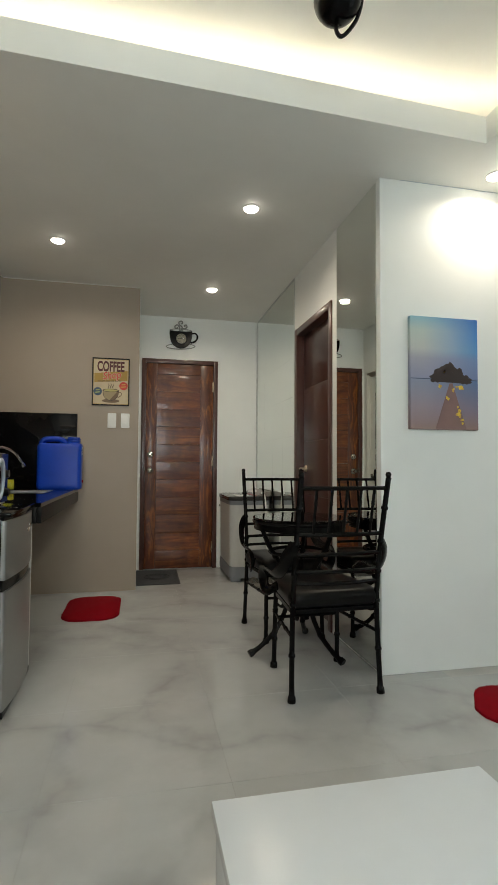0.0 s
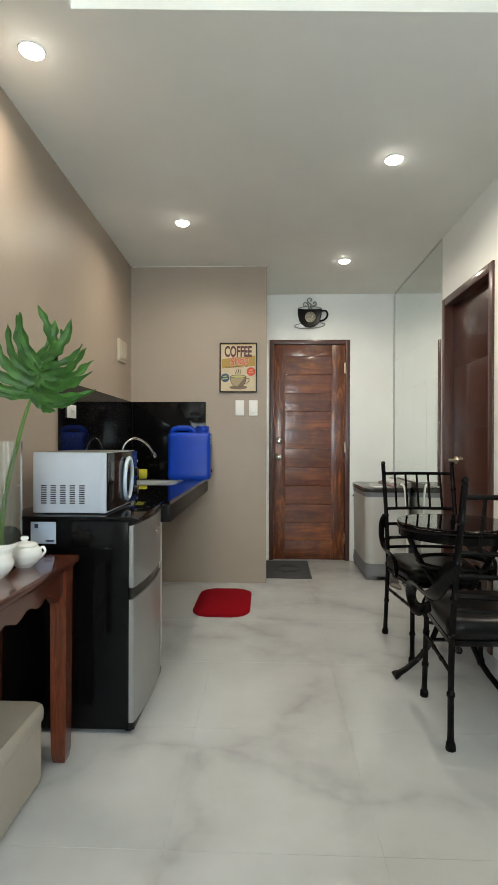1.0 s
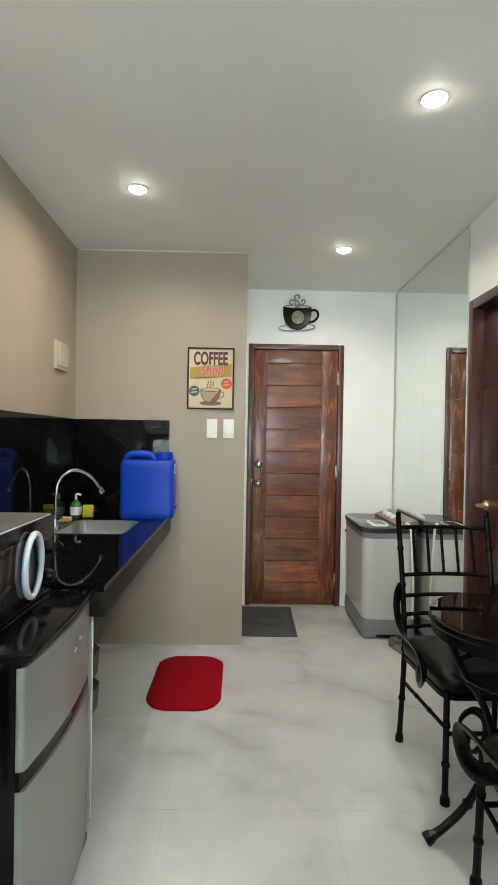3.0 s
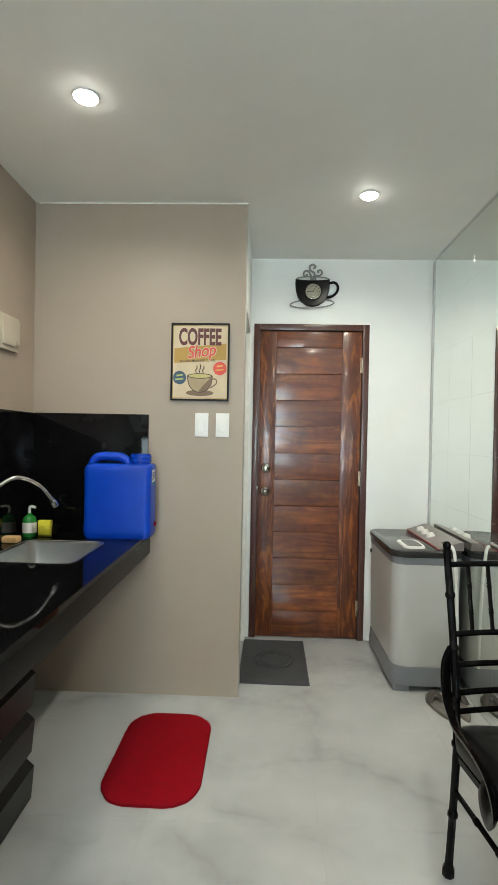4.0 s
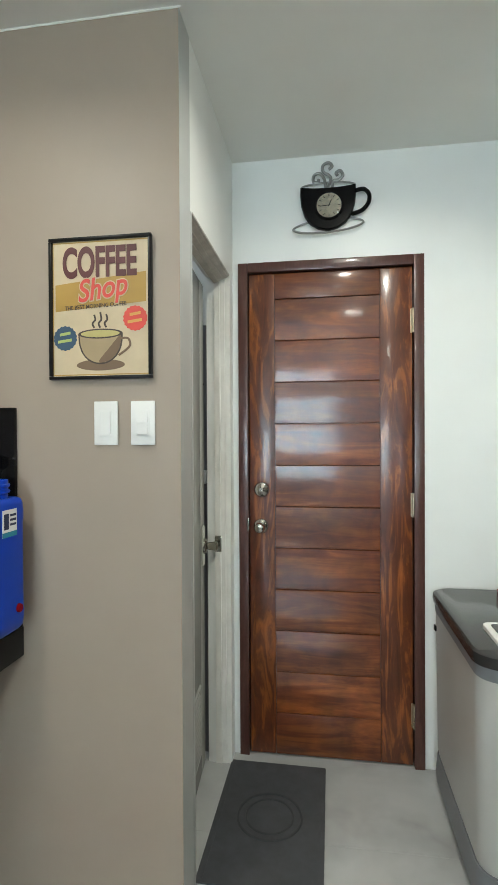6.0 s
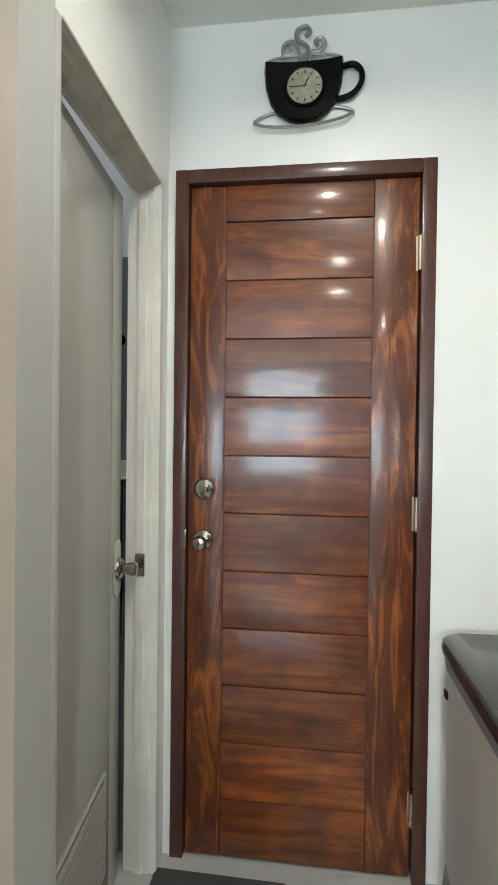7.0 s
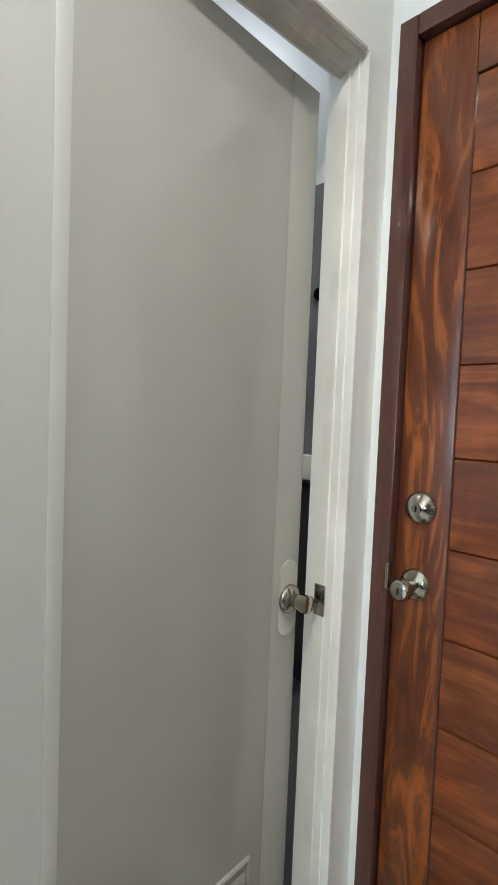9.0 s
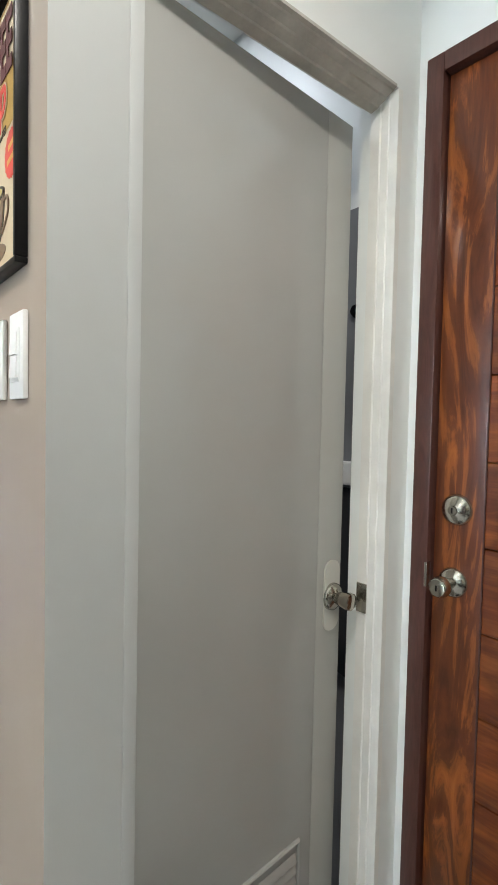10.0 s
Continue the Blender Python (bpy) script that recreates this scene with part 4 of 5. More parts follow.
def wall_fittings():
    p = thing("breaker_box", (L, 3.93, 1.825), "small beige electrical box on the taupe wall", "breaker box")
    part("box", bx(0.0, 0.026, -0.095, 0.095, -0.082, 0.082, 0.006), CREAMP, p)
    part("cover", bx(0.026, 0.033, -0.06, 0.09, -0.06, 0.07, 0.003), CREAMP, p)
    part("switch_tab", bx(0.033, 0.039, 0.05, 0.075, -0.05, -0.03, 0.002), CREAMP, p)
    o = thing("wall_socket", (west(2.86) + 0.017, 2.86, 1.31), "white wall socket on the black backsplash", "socket")
    part("plate", bx(0, 0.008, -0.058, 0.058, -0.036, 0.036, 0.003), PLASTICW, o)
    part("insert", bx(0.008, 0.0105, -0.03, 0.03, -0.017, 0.017, 0.001), PLASTICW, o)
    for y in (-0.014, 0.0, 0.014):
        part("slot", bx(0.0105, 0.0112, y - 0.002, y + 0.002, -0.008, 0.008), BLACKP, o)
    for x, n in ((-0.082, 1), (0.027, 2)):
        s = thing("light_switch", (x, B, 1.42), "white wall light switch below the coffee poster", "switch", "wall switches")
        part("plate", bx(-0.035, 0.035, -0.008, 0, -0.062, 0.062, 0.003), PLASTICW, s)
        part("inner_frame", bx(-0.020, 0.020, -0.010, -0.008, -0.038, 0.038, 0.001), PLASTICW, s)
        for i in range(n):
            a, b = -0.033 + 0.066 * i / n, -0.033 + 0.066 * (i + 1) / n
            part("rocker", loft([[(xx, y, z) for y, z in ((-0.010, a + 0.001), (-0.0135, a + 0.001), (-0.0115, b - 0.001), (-0.010, b - 0.001))] for xx in (-0.016, 0.016)]), PLASTICW, s)


wall_fittings()


def flat_ink(name, colour):
    return surface(name, colour, 0.5, 0, 0.08, 12, 200, 0.0)


def poster():
    p = thing("framed_poster", (-0.095, B, 1.545), "framed retro coffee shop poster on the taupe wall", "poster")
    w, h = 0.304, 0.401
    cream, mustard, maroon, red, navy, brown = (flat_ink(n, c) for n, c in (("poster_cream", (0.57, 0.46, 0.30)), ("poster_mustard", (0.40, 0.24, 0.045)), ("poster_maroon", (0.085, 0.014, 0.015)), ("poster_red", (0.62, 0.06, 0.04)), ("poster_navy", (0.03, 0.07, 0.12)), ("poster_brown", (0.16, 0.10, 0.055))))
    dark = flat_ink("poster_line", (0.05, 0.032, 0.022))
    for x0, x1, z0, z1 in ((-w / 2, w / 2, 0, 0.009), (-w / 2, w / 2, h - 0.009, h), (-w / 2, -w / 2 + 0.009, 0.0095, h - 0.0095), (w / 2 - 0.009, w / 2, 0.0095, h - 0.0095)):
        part("frame", bx(x0, x1, -0.018, 0, z0, z1, 0.002), BLACKP, p, "black picture frame")
    sheet = part("print", bx(-w / 2 + 0.009, w / 2 - 0.009, -0.009, -0.001, 0.009, h - 0.009), cream, p, "cream printed sheet", smooth=False)
    y = -0.009

    def flat(name, outline, material, lift):
        part(name, loft([[(x, y, z) for x, z in outline], [(x, y - lift, z) for x, z in outline]]), material, sheet, smooth=False)
    edge = 0.014
    for n in range(4):
        a = ((-w / 2 + edge - 0.004, 0.013), (w / 2 - edge + 0.004, 0.013), (w / 2 - edge + 0.004, h - 0.013), (-w / 2 + edge - 0.004, h - 0.013))
        (xa, za), (xb, zb) = a[n], a[(n + 1) % 4]
        flat("border_line", [(min(xa, xb) - 0.0015, min(za, zb) - 0.0015), (max(xa, xb) + 0.0015, min(za, zb) - 0.0015), (max(xa, xb) + 0.0015, max(za, zb) + 0.0015), (min(xa, xb) - 0.0015, max(za, zb) + 0.0015)], mustard, 0.0003)
    flat("band", [(-0.135, 0.194), (0.135, 0.214), (0.135, 0.298), (-0.135, 0.270)], mustard, 0.0005)
    lettering("title", "COFFEE", 0.116, maroon, sheet, pose(-0.002, y - 0.0016, 0.326, 90), 0, 0.55, 0.0042, "maroon block capitals")
    lettering("script", "Shop", 0.088, cream, sheet, pose(0.004, y - 0.0020, 0.254, 90, -8), 0.3, 0.84, 0.0045)
    lettering("script", "Shop", 0.088, red, sheet, pose(0.004, y - 0.0030, 0.254, 90, -8), 0.3, 0.84, 0.0012, "red script lettering")
    lettering("small_line", "THE BEST MORNING COFFEE", 0.0165, dark, sheet, pose(-0.014, y - 0.0016, 0.206, 90, -2.5), 0, 0.86, 0.0002)
    el = lambda cx, cz, a, b, n=28: [(cx + a * math.cos(2 * math.pi * i / n), cz + b * math.sin(2 * math.pi * i / n)) for i in range(n)]
    star = lambda cx, cz, r: [(cx + (r if i % 2 else r * 0.93) * math.cos(math.pi * i / 18), cz + (r if i % 2 else r * 0.93) * math.sin(math.pi * i / 18)) for i in range(36)]
    flat("badge", star(-0.106, 0.118, 0.036), navy, 0.0008)
    flat("badge", star(0.103, 0.168, 0.036), red, 0.0008)
    for cx, cz, mt in ((-0.106, 0.118, flat_ink("poster_lime", (0.40, 0.46, 0.14))), (0.103, 0.168, flat_ink("poster_gold", (0.66, 0.36, 0.08)))):
        for k, (a, b) in enumerate(((-0.016, 0.016), (-0.022, 0.020))):
            z = cz + 0.010 - k * 0.020
            flat("badge_bar", [(cx + a, z - 0.004), (cx + b, z + 0.001), (cx + b, z + 0.009), (cx + a, z + 0.004)], mt, 0.0012)
    flat("saucer", el(0.0, 0.040, 0.072, 0.016), brown, 0.0006)
    cup = [(-0.062, 0.128)] + [(-0.062 * math.cos(t) , 0.128 - 0.082 * math.sin(t) ** 0.8) for t in [math.pi * i / 20 for i in range(1, 20)]] + [(0.062, 0.128)]
    flat("cup_line", [(x * 1.07, 0.128 + (z - 0.128) * 1.05) for x, z in cup], dark, 0.0009)
    flat("cup", cup, flat_ink("poster_tan", (0.36, 0.27, 0.15)), 0.0013)
    flat("cup_shade", [(max(x, -0.004), z) for x, z in cup if x > -0.03], brown, 0.0016)
    flat("rim", el(0, 0.128, 0.066, 0.014), dark, 0.0019)
    flat("coffee", el(0, 0.128, 0.058, 0.010), flat_ink("poster_coffee", (0.50, 0.43, 0.16)), 0.0023)
    part("cup_handle", tube(smooth_line([(0.058, y - 0.001, 0.113), (0.082, y - 0.001, 0.112), (0.086, y - 0.001, 0.09), (0.054, y - 0.001, 0.066)], 6), 0.0035, 6, flat=0.35), brown, sheet)
    for k in (-0.018, 0.0, 0.018):
        part("steam", tube(smooth_line([(k, y - 0.001, 0.145), (k - 0.005, y - 0.001, 0.157), (k + 0.003, y - 0.001, 0.168), (k, y - 0.001, 0.182 + (0.006 if k == 0 else 0))], 5), 0.003, 6, flat=0.35), dark, sheet)


poster()


def cup_clock():
    c = thing("wall_clock", (0.546, D, 2.337), "black coffee cup shaped wall clock above the entry door", "wall clock")
    prof = [(-0.115, 0.092), (-0.116, 0.06), (-0.112, 0.015), (-0.098, -0.03), (-0.075, -0.062), (-0.04, -0.084), (0, -0.092), (0.04, -0.084), (0.075, -0.062), (0.098, -0.03), (0.112, 0.015), (0.116, 0.06), (0.115, 0.092), (0.06, 0.086), (0, 0.084), (-0.06, 0.086)]
    bm = loft([[(x * k, y, z * k) for x, z in prof] for k, y in ((0.98, -0.004), (1.0, -0.010), (1.0, -0.022), (0.96, -0.03))])
    part("cup_body", bm, BLACKM, c, "black metal cup silhouette")
    part("handle", tube(smooth_line([(0.108, -0.015, 0.066), (0.145, -0.015, 0.072), (0.168, -0.015, 0.05), (0.166, -0.015, 0.015), (0.14, -0.015, -0.015), (0.098, -0.015, -0.028)], 6), 0.009, 8), BLACKM, c)
    grey = surface("grey_wire", (0.30, 0.30, 0.29), 0.35, 0.6)
    part("saucer", tube([(0.147 * math.cos(a), -0.006 - 0.014 * (math.sin(a) < 0), -0.070 + 0.030 * math.sin(a) + 0.008 * math.cos(a)) for a in [2 * math.pi * i / 40 for i in range(40)]], 0.0045, 8, closed=True), grey, c, "grey wire saucer")
    part("rim_wire", tube([(0.112 * math.cos(a), -0.015, 0.092 + 0.018 * math.sin(a)) for a in [math.pi * i / 16 for i in range(17)]], 0.004, 6), grey, c)
    for pts in (((-0.01, 0.088), (-0.015, 0.125), (-0.035, 0.15), (-0.058, 0.142), (-0.06, 0.118), (-0.043, 0.112), (-0.038, 0.126)),
                ((0.0, 0.088), (0.012, 0.13), (-0.018, 0.155), (-0.02, 0.182), (0.004, 0.192), (0.018, 0.176), (0.004, 0.165)),
                ((0.018, 0.088), (0.022, 0.115), (0.045, 0.118), (0.062, 0.135), (0.052, 0.155), (0.034, 0.148), (0.04, 0.136))):
        part("steam_curl", tube(smooth_line([(x, -0.015, z) for x, z in pts], 6), 0.0065, 8), grey, c, "grey metal steam curl")
    dial = part("dial", lathe([(0, 0.004), (0.05, 0.004), (0.053, 0.006), (0.058, 0.006), (0.06, 0)], 36), BLACKM, c, at=pose(0.004, -0.030, 0.006, 90))
    part("dial_face", lathe([(0, 0.0055), (0.051, 0.0055), (0.051, 0.003)], 36), surface("antique_dial", (0.62, 0.53, 0.41), 0.4, 0, 0.25, 60), dial, "cream antique dial")
    for i in range(12):
        a = 2 * math.pi * i / 12
        part("hour_mark", bx(-0.0015, 0.0015, 0.036, 0.046, 0.0056, 0.0062), BLACKP, dial, at=pose(0, 0, 0, 0, 0, math.degrees(a)))
    part("hour_hand", bx(-0.0018, 0.0018, -0.006, 0.026, 0.0066, 0.0072), BLACKP, dial, at=pose(0, 0, 0, 0, 0, -25))
    part("minute_hand", bx(-0.0014, 0.0014, -0.006, 0.038, 0.0076, 0.0082), BLACKP, dial, at=pose(0, 0, 0, 0, 0, 95))
    part("dial_glass", lathe([(0, 0.0125), (0.03, 0.0115), (0.052, 0.009), (0.052, 0.0085), (0.03, 0.011), (0, 0.012)], 36), CLEAR, dial)


cup_clock()


# ---- washing machine ----
def washer():
    w = thing("washing_machine", (1.145, 4.685, 0), "grey and pearl twin-tub washing machine with smoky lid", "washing machine")
    sx, sy = 0.375, 0.655
    sec = lambda k, kz, z: [(x * k, y * kz, z) for x, y in rrect(sx, sy, 0.07)]
    part("body", loft([sec(0.95, 0.965, 0.135), sec(0.97, 0.98, 0.16), sec(0.99, 0.99, 0.5), sec(1.0, 1.0, 0.69)]), WASHBODY, w, "pearl plastic casing")
    bm = loft([sec(1.0, 1.0, 0.035), sec(1.01, 1.005, 0.06), sec(0.975, 0.985, 0.134)])
    part("base", bm, WASHGREY, w, "grey plastic base")
    for x in (-0.13, 0.13):
        for y in (-0.27, 0.27):
            part("foot", bx(x - 0.045, x + 0.045, y - 0.04, y + 0.04, 0, 0.036, 0.006), WASHGREY, w)
    part("collar", loft([sec(1.005, 1.002, 0.6905), sec(1.02, 1.01, 0.715), sec(1.02, 1.01, 0.73)]), WASHGREY, w, "grey collar")
    part("lid", loft([sec(1.05, 1.025, 0.7305), sec(1.06, 1.03, 0.745), sec(1.05, 1.025, 0.762), sec(1.0, 0.99, 0.768)]), WASHTOP, w, "smoky dark lid")
    ring = [(x - 0.06, y - 0.18) for x, y in rrect(0.12, 0.20, 0.03)]
    part("lid_handle", loft([[(x, y, 0.768) for x, y in ring], [(x * 0.98 - 0.001, y * 0.98 - 0.003, 0.778) for x, y in ring]]), PLASTICW, w, "white lid grip")
    inner = [(x - 0.055, y - 0.18) for x, y in rrect(0.085, 0.165, 0.02)]
    part("grip_recess", loft([[(x, y, 0.7782) for x, y in inner], [(x, y, 0.7795) for x, y in inner]]), WASHTOP, w)
    panel = part("control_panel", loft([[(x, y, z) for x, z in ((0.055, 0.769), (0.06, 0.776), (0.165, 0.812), (0.19, 0.812), (0.19, 0.769))] for y in (-0.31, 0.31)]), surface("taupe_panel", (0.19, 0.165, 0.15), 0.3), w, "sloping control panel")
    for y in (-0.02, 0.08, 0.18):
        part("knob", lathe([(0, 0.024), (0.016, 0.024), (0.021, 0.018), (0.026, 0.0)], 20), PLASTICW, panel, "white timer knob", at=pose(0.105, y, 0.789, 0, -19))
    part("trim_line", bx(0.052, 0.058, -0.31, 0.31, 0.7685, 0.776), surface("red_trim", (0.30, 0.03, 0.03), 0.4), panel)
    part("panel_mark", bx(0.10, 0.112, -0.27, -0.21, 0.791, 0.795), BLACKP, panel)
    part("lid_latch", bx(-0.206, -0.199, 0.19, 0.215, 0.64, 0.66, 0.003), BLACKP, w)
    part("drain_hose", tube(smooth_line([(0.10, -0.32, 0.80), (0.125, -0.342, 0.77), (0.14, -0.345, 0.6), (0.15, -0.345, 0.35), (0.15, -0.34, 0.15)], 8), 0.009, 8), PLASTICW, w, "white power cord")


washer()


def slippers():
    for x, y, a in ((1.16, 4.21, 8), (1.27, 4.20, -4)):
        s = thing("slipper", (x, y, 0), "worn grey flat slipper on the tile floor", "slipper", "pair of slippers", a)
        out = [(0.045 * (0.8 + 0.2 * math.sin(t)) * math.cos(t), 0.12 * math.sin(t)) for t in [2 * math.pi * i / 28 for i in range(28)]]
        part("sole", slab(out, 0.0, 0.018, 0.005), surface("slipper_grey", (0.16, 0.15, 0.135), 0.8, 0, 0.2, 20), s)
        part("strap", tube(smooth_line([(-0.038, 0.02, 0.014), (-0.02, 0.045, 0.045), (0.0, 0.06, 0.052), (0.02, 0.045, 0.045), (0.038, 0.02, 0.014)], 5), 0.008, 8, flat=2.2), surface("slipper_strap", (0.06, 0.055, 0.05), 0.7), s)


slippers()


# ---- dining set ----
def dining_chair():
    c = thing("dining_chair", (0, 0, 0), "black bamboo-style metal dining chair with leatherette seat", "chair", "chairs at the dining table")
    for s in (-1, 1):
        post = smooth_line([(s * 0.218, -0.20, 0.0), (s * 0.212, -0.185, 0.25), (s * 0.207, -0.185, 0.45), (s * 0.207, -0.225, 0.70), (s * 0.210, -0.295, 1.0)], 6)
        leg = part("back_post", bamboo(post, 0.0125, (0.2, 0.42, 0.56, 0.7, 0.86), 8, True), BLACKM, c)
        part("finial", lathe([(0, 0.03), (0.008, 0.028), (0.0135, 0.018), (0.012, 0.008), (0.009, 0.004), (0.0135, 0.0), (0.012, -0.006)], 14), BLACKM, leg, at=pose(s * 0.210, -0.296, 1.0))
        part("front_leg", bamboo([(s * 0.178, 0.205, 0.0), (s * 0.172, 0.19, 0.42)], 0.0125, (0.35, 0.7), 8, True), BLACKM, c)
        part("side_stretcher", bamboo([(s * 0.211, -0.184, 0.28), (s * 0.174, 0.194, 0.28)], 0.0085, (0.35, 0.65), 6), BLACKM, c)
        arm = smooth_line([(s * 0.212, -0.226, 0.70), (s * 0.238, -0.205, 0.655), (s * 0.252, -0.15, 0.58), (s * 0.256, -0.06, 0.535), (s * 0.256, 0.06, 0.535), (s * 0.255, 0.140, 0.522), (s * 0.252, 0.168, 0.475), (s * 0.248, 0.142, 0.434), (s * 0.240, 0.09, 0.430), (s * 0.228, 0.055, 0.448), (s * 0.212, 0.04, 0.462)], 5)
        part("armrest", tube(arm, 0.028, 8, flat=0.3), BLACKM, c, "low curled metal armrest")
    part("stretcher", bamboo([(-0.172, 0.194, 0.26), (0.172, 0.194, 0.26)], 0.0085, (0.3, 0.7), 6), BLACKM, c)
    bow = lambda z, y, d: smooth_line([(-0.205, y, z), (-0.1, y - d * 0.75, z), (0, y - d, z), (0.1, y - d * 0.75, z), (0.205, y, z)], 5)
    for z, y, r in ((0.955, -0.285, 0.0095), (0.745, -0.236, 0.0095), (0.655, -0.216, 0.0095), (0.575, -0.200, 0.0095), (0.52, -0.192, 0.009)):
        part("back_rail", tube(bow(z, y, 0.028), r, 8), BLACKM, c)
    for i in range(5):
        x = -0.138 + i * 0.069
        d = 0.028 * (1 - (x / 0.205) ** 2)
        part("spindle", bamboo([(x, -0.236 - d, 0.745), (x, -0.285 - d, 0.955)], 0.0065, (0.3, 0.68), 6), BLACKM, c)
    secs = []
    for k, z in ((0.94, 0.405), (1.0, 0.415), (1.02, 0.44), (1.02, 0.458), (0.98, 0.476), (0.88, 0.488), (0.5, 0.494)):
        secs.append([(x * k * (1 - 0.10 * (y / 0.21)), y * k, z) for x, y in rrect(0.405, 0.40, 0.055)])
    part("seat", loft(secs), LEATHER, c, "thick black leatherette cushion")
    part("seat_frame", loft([[(x * (1 - 0.10 * (y / 0.21)), y, z) for x, y in rrect(0.40, 0.39, 0.05)] for z in (0.385, 0.4045)]), BLACKM, c)
    return c


chair = dining_chair()
chair.matrix_world = pose(1.040, 2.245, 0, 0, 0, 2)
copy_thing(chair, pose(1.074, 3.002, 0, 0, 0, 181))


def dining_table():
    t = thing("dining_table", (1.06, 2.65, 0), "small round smoked glass table on black curved metal legs", "table")
    part("tabletop", lathe([(0, 0.748), (0.262, 0.748), (0.268, 0.751), (0.27, 0.756), (0.267, 0.760), (0, 0.760)], 64), SMOKE, t, "round smoked glass top")
    part("rim_ring", tube([(0.262 * math.cos(a), 0.262 * math.sin(a), 0.736) for a in [2 * math.pi * i / 48 for i in range(48)]], 0.011, 8, closed=True), BLACKM, t)
    part("apron_ring", lathe([(0.252, 0.692), (0.262, 0.692), (0.262, 0.728), (0.252, 0.728), (0.252, 0.692)], 48), BLACKM, t)
    part("lower_ring", tube([(0.17 * math.cos(a), 0.17 * math.sin(a), 0.56) for a in [2 * math.pi * i / 36 for i in range(36)]], 0.010, 8, closed=True), BLACKM, t)
    part("waist_ring", tube([(0.055 * math.cos(a), 0.055 * math.sin(a), 0.33) for a in [2 * math.pi * i / 24 for i in range(24)]], 0.009, 8, closed=True), BLACKM, t)
    for deg in (188, 302, 65):
        a = radians(deg)
        pts = [(0.305, 0.013), (0.22, 0.06), (0.13, 0.15), (0.075, 0.27), (0.065, 0.36), (0.11, 0.48), (0.19, 0.60), (0.245, 0.735)]
        line = smooth_line([(r * math.cos(a), r * math.sin(a), z) for r, z in pts], 5)
        part("leg", bamboo(line, 0.0135, (0.22, 0.5, 0.75), 8, True), BLACKM, t)
        sc = [(0.085, 0.30), (0.13, 0.22), (0.18, 0.24), (0.19, 0.31), (0.14, 0.37), (0.09, 0.36)]
        b = a + radians(57)
        part("scroll", tube(smooth_line([(r * math.cos(b), r * math.sin(b), z) for r, z in sc], 6, True), 0.016, 8, closed=True, flat=0.45), BLACKM, t, "flat curved scroll")


dining_table()


# ---- living side ----
def console():
    t = thing("console_table", (0, 0, 0), "polished mahogany console table against the taupe wall", "console table")
    x0, x1, y0, y1, h = -0.905, -0.556, 1.0, 1.985, 0.727
    part("tabletop", bx(x0, x1, y0, y1, h - 0.026, h, 0.008, 3), CONSOLEW, t)
    part("edge_moulding", bx(x0 + 0.012, x1 - 0.012, y0 + 0.012, y1 - 0.012, h - 0.036, h - 0.0262, 0.003), CONSOLEW, t)

    def apron(p0, p1):
        n = 26
        lo = []
        for i in range(n + 1):
            u = i / n
            lo.append(0.60 + 0.022 * math.cos(6 * math.pi * u) ** 2 + (0.018 if 0.12 < u < 0.88 else -0.01))
        bm = bmesh.new()
        d = (Vector(p1) - Vector(p0))
        nrm = Vector((-d.y, d.x)).normalized() * 0.009
        secs = []
        for i in range(n + 1):
            q = Vector(p0) + d * (i / n)
            secs.append([(q.x + nrm.x, q.y + nrm.y, lo[i]), (q.x + nrm.x, q.y + nrm.y, h - 0.0365), (q.x - nrm.x, q.y - nrm.y, h - 0.0365), (q.x - nrm.x, q.y - nrm.y, lo[i])])
        return loft(secs, bm)
    part("apron", apron((x1 - 0.035, y0 + 0.07), (x1 - 0.035, y1 - 0.07)), CONSOLEW, t, "scalloped front apron")
    part("apron", apron((x0 + 0.07, y1 - 0.035), (x1 - 0.07, y1 - 0.035)), CONSOLEW, t)
    part("apron", apron((x0 + 0.07, y0 + 0.035), (x1 - 0.07, y0 + 0.035)), CONSOLEW, t)
    for x in (x0 + 0.045, x1 - 0.044):
        for y in (y0 + 0.045, y1 - 0.06):
            bm = loft([[(x + a * k, y + b * k, z) for a, b in ((-1, -1), (1, -1), (1, 1), (-1, 1))] for k, z in ((0.021, 0), (0.026, 0.03), (0.027, 0.10), (0.029, 0.55), (0.030, h - 0.037))])
            part("leg", bm, CONSOLEV, t, smooth=False)


console()


def ottoman():
    o = thing("ottoman", (-0.793, 1.505, 0), "low beige leatherette ottoman beside the console", "ottoman")
    out = rrect(0.36, 0.62, 0.03)
    part("base", loft([[(x, y, z) for x, y in out] for z in (0.015, 0.207)]), OTTO, o)
    part("cushion", loft([[(x * k, y * (1 - (1 - k) * 0.6), z) for x, y in out] for k, z in ((1.0, 0.2075), (1.03, 0.217), (1.035, 0.242), (1.02, 0.257), (0.97, 0.267), (0.7, 0.273))]), OTTO, o, "padded beige lid")
    for x in (-0.14, 0.14):
        for y in (-0.26, 0.26):
            part("foot", bx(x - 0.02, x + 0.02, y - 0.02, y + 0.02, 0, 0.0145), BLACKP, o)


ottoman()


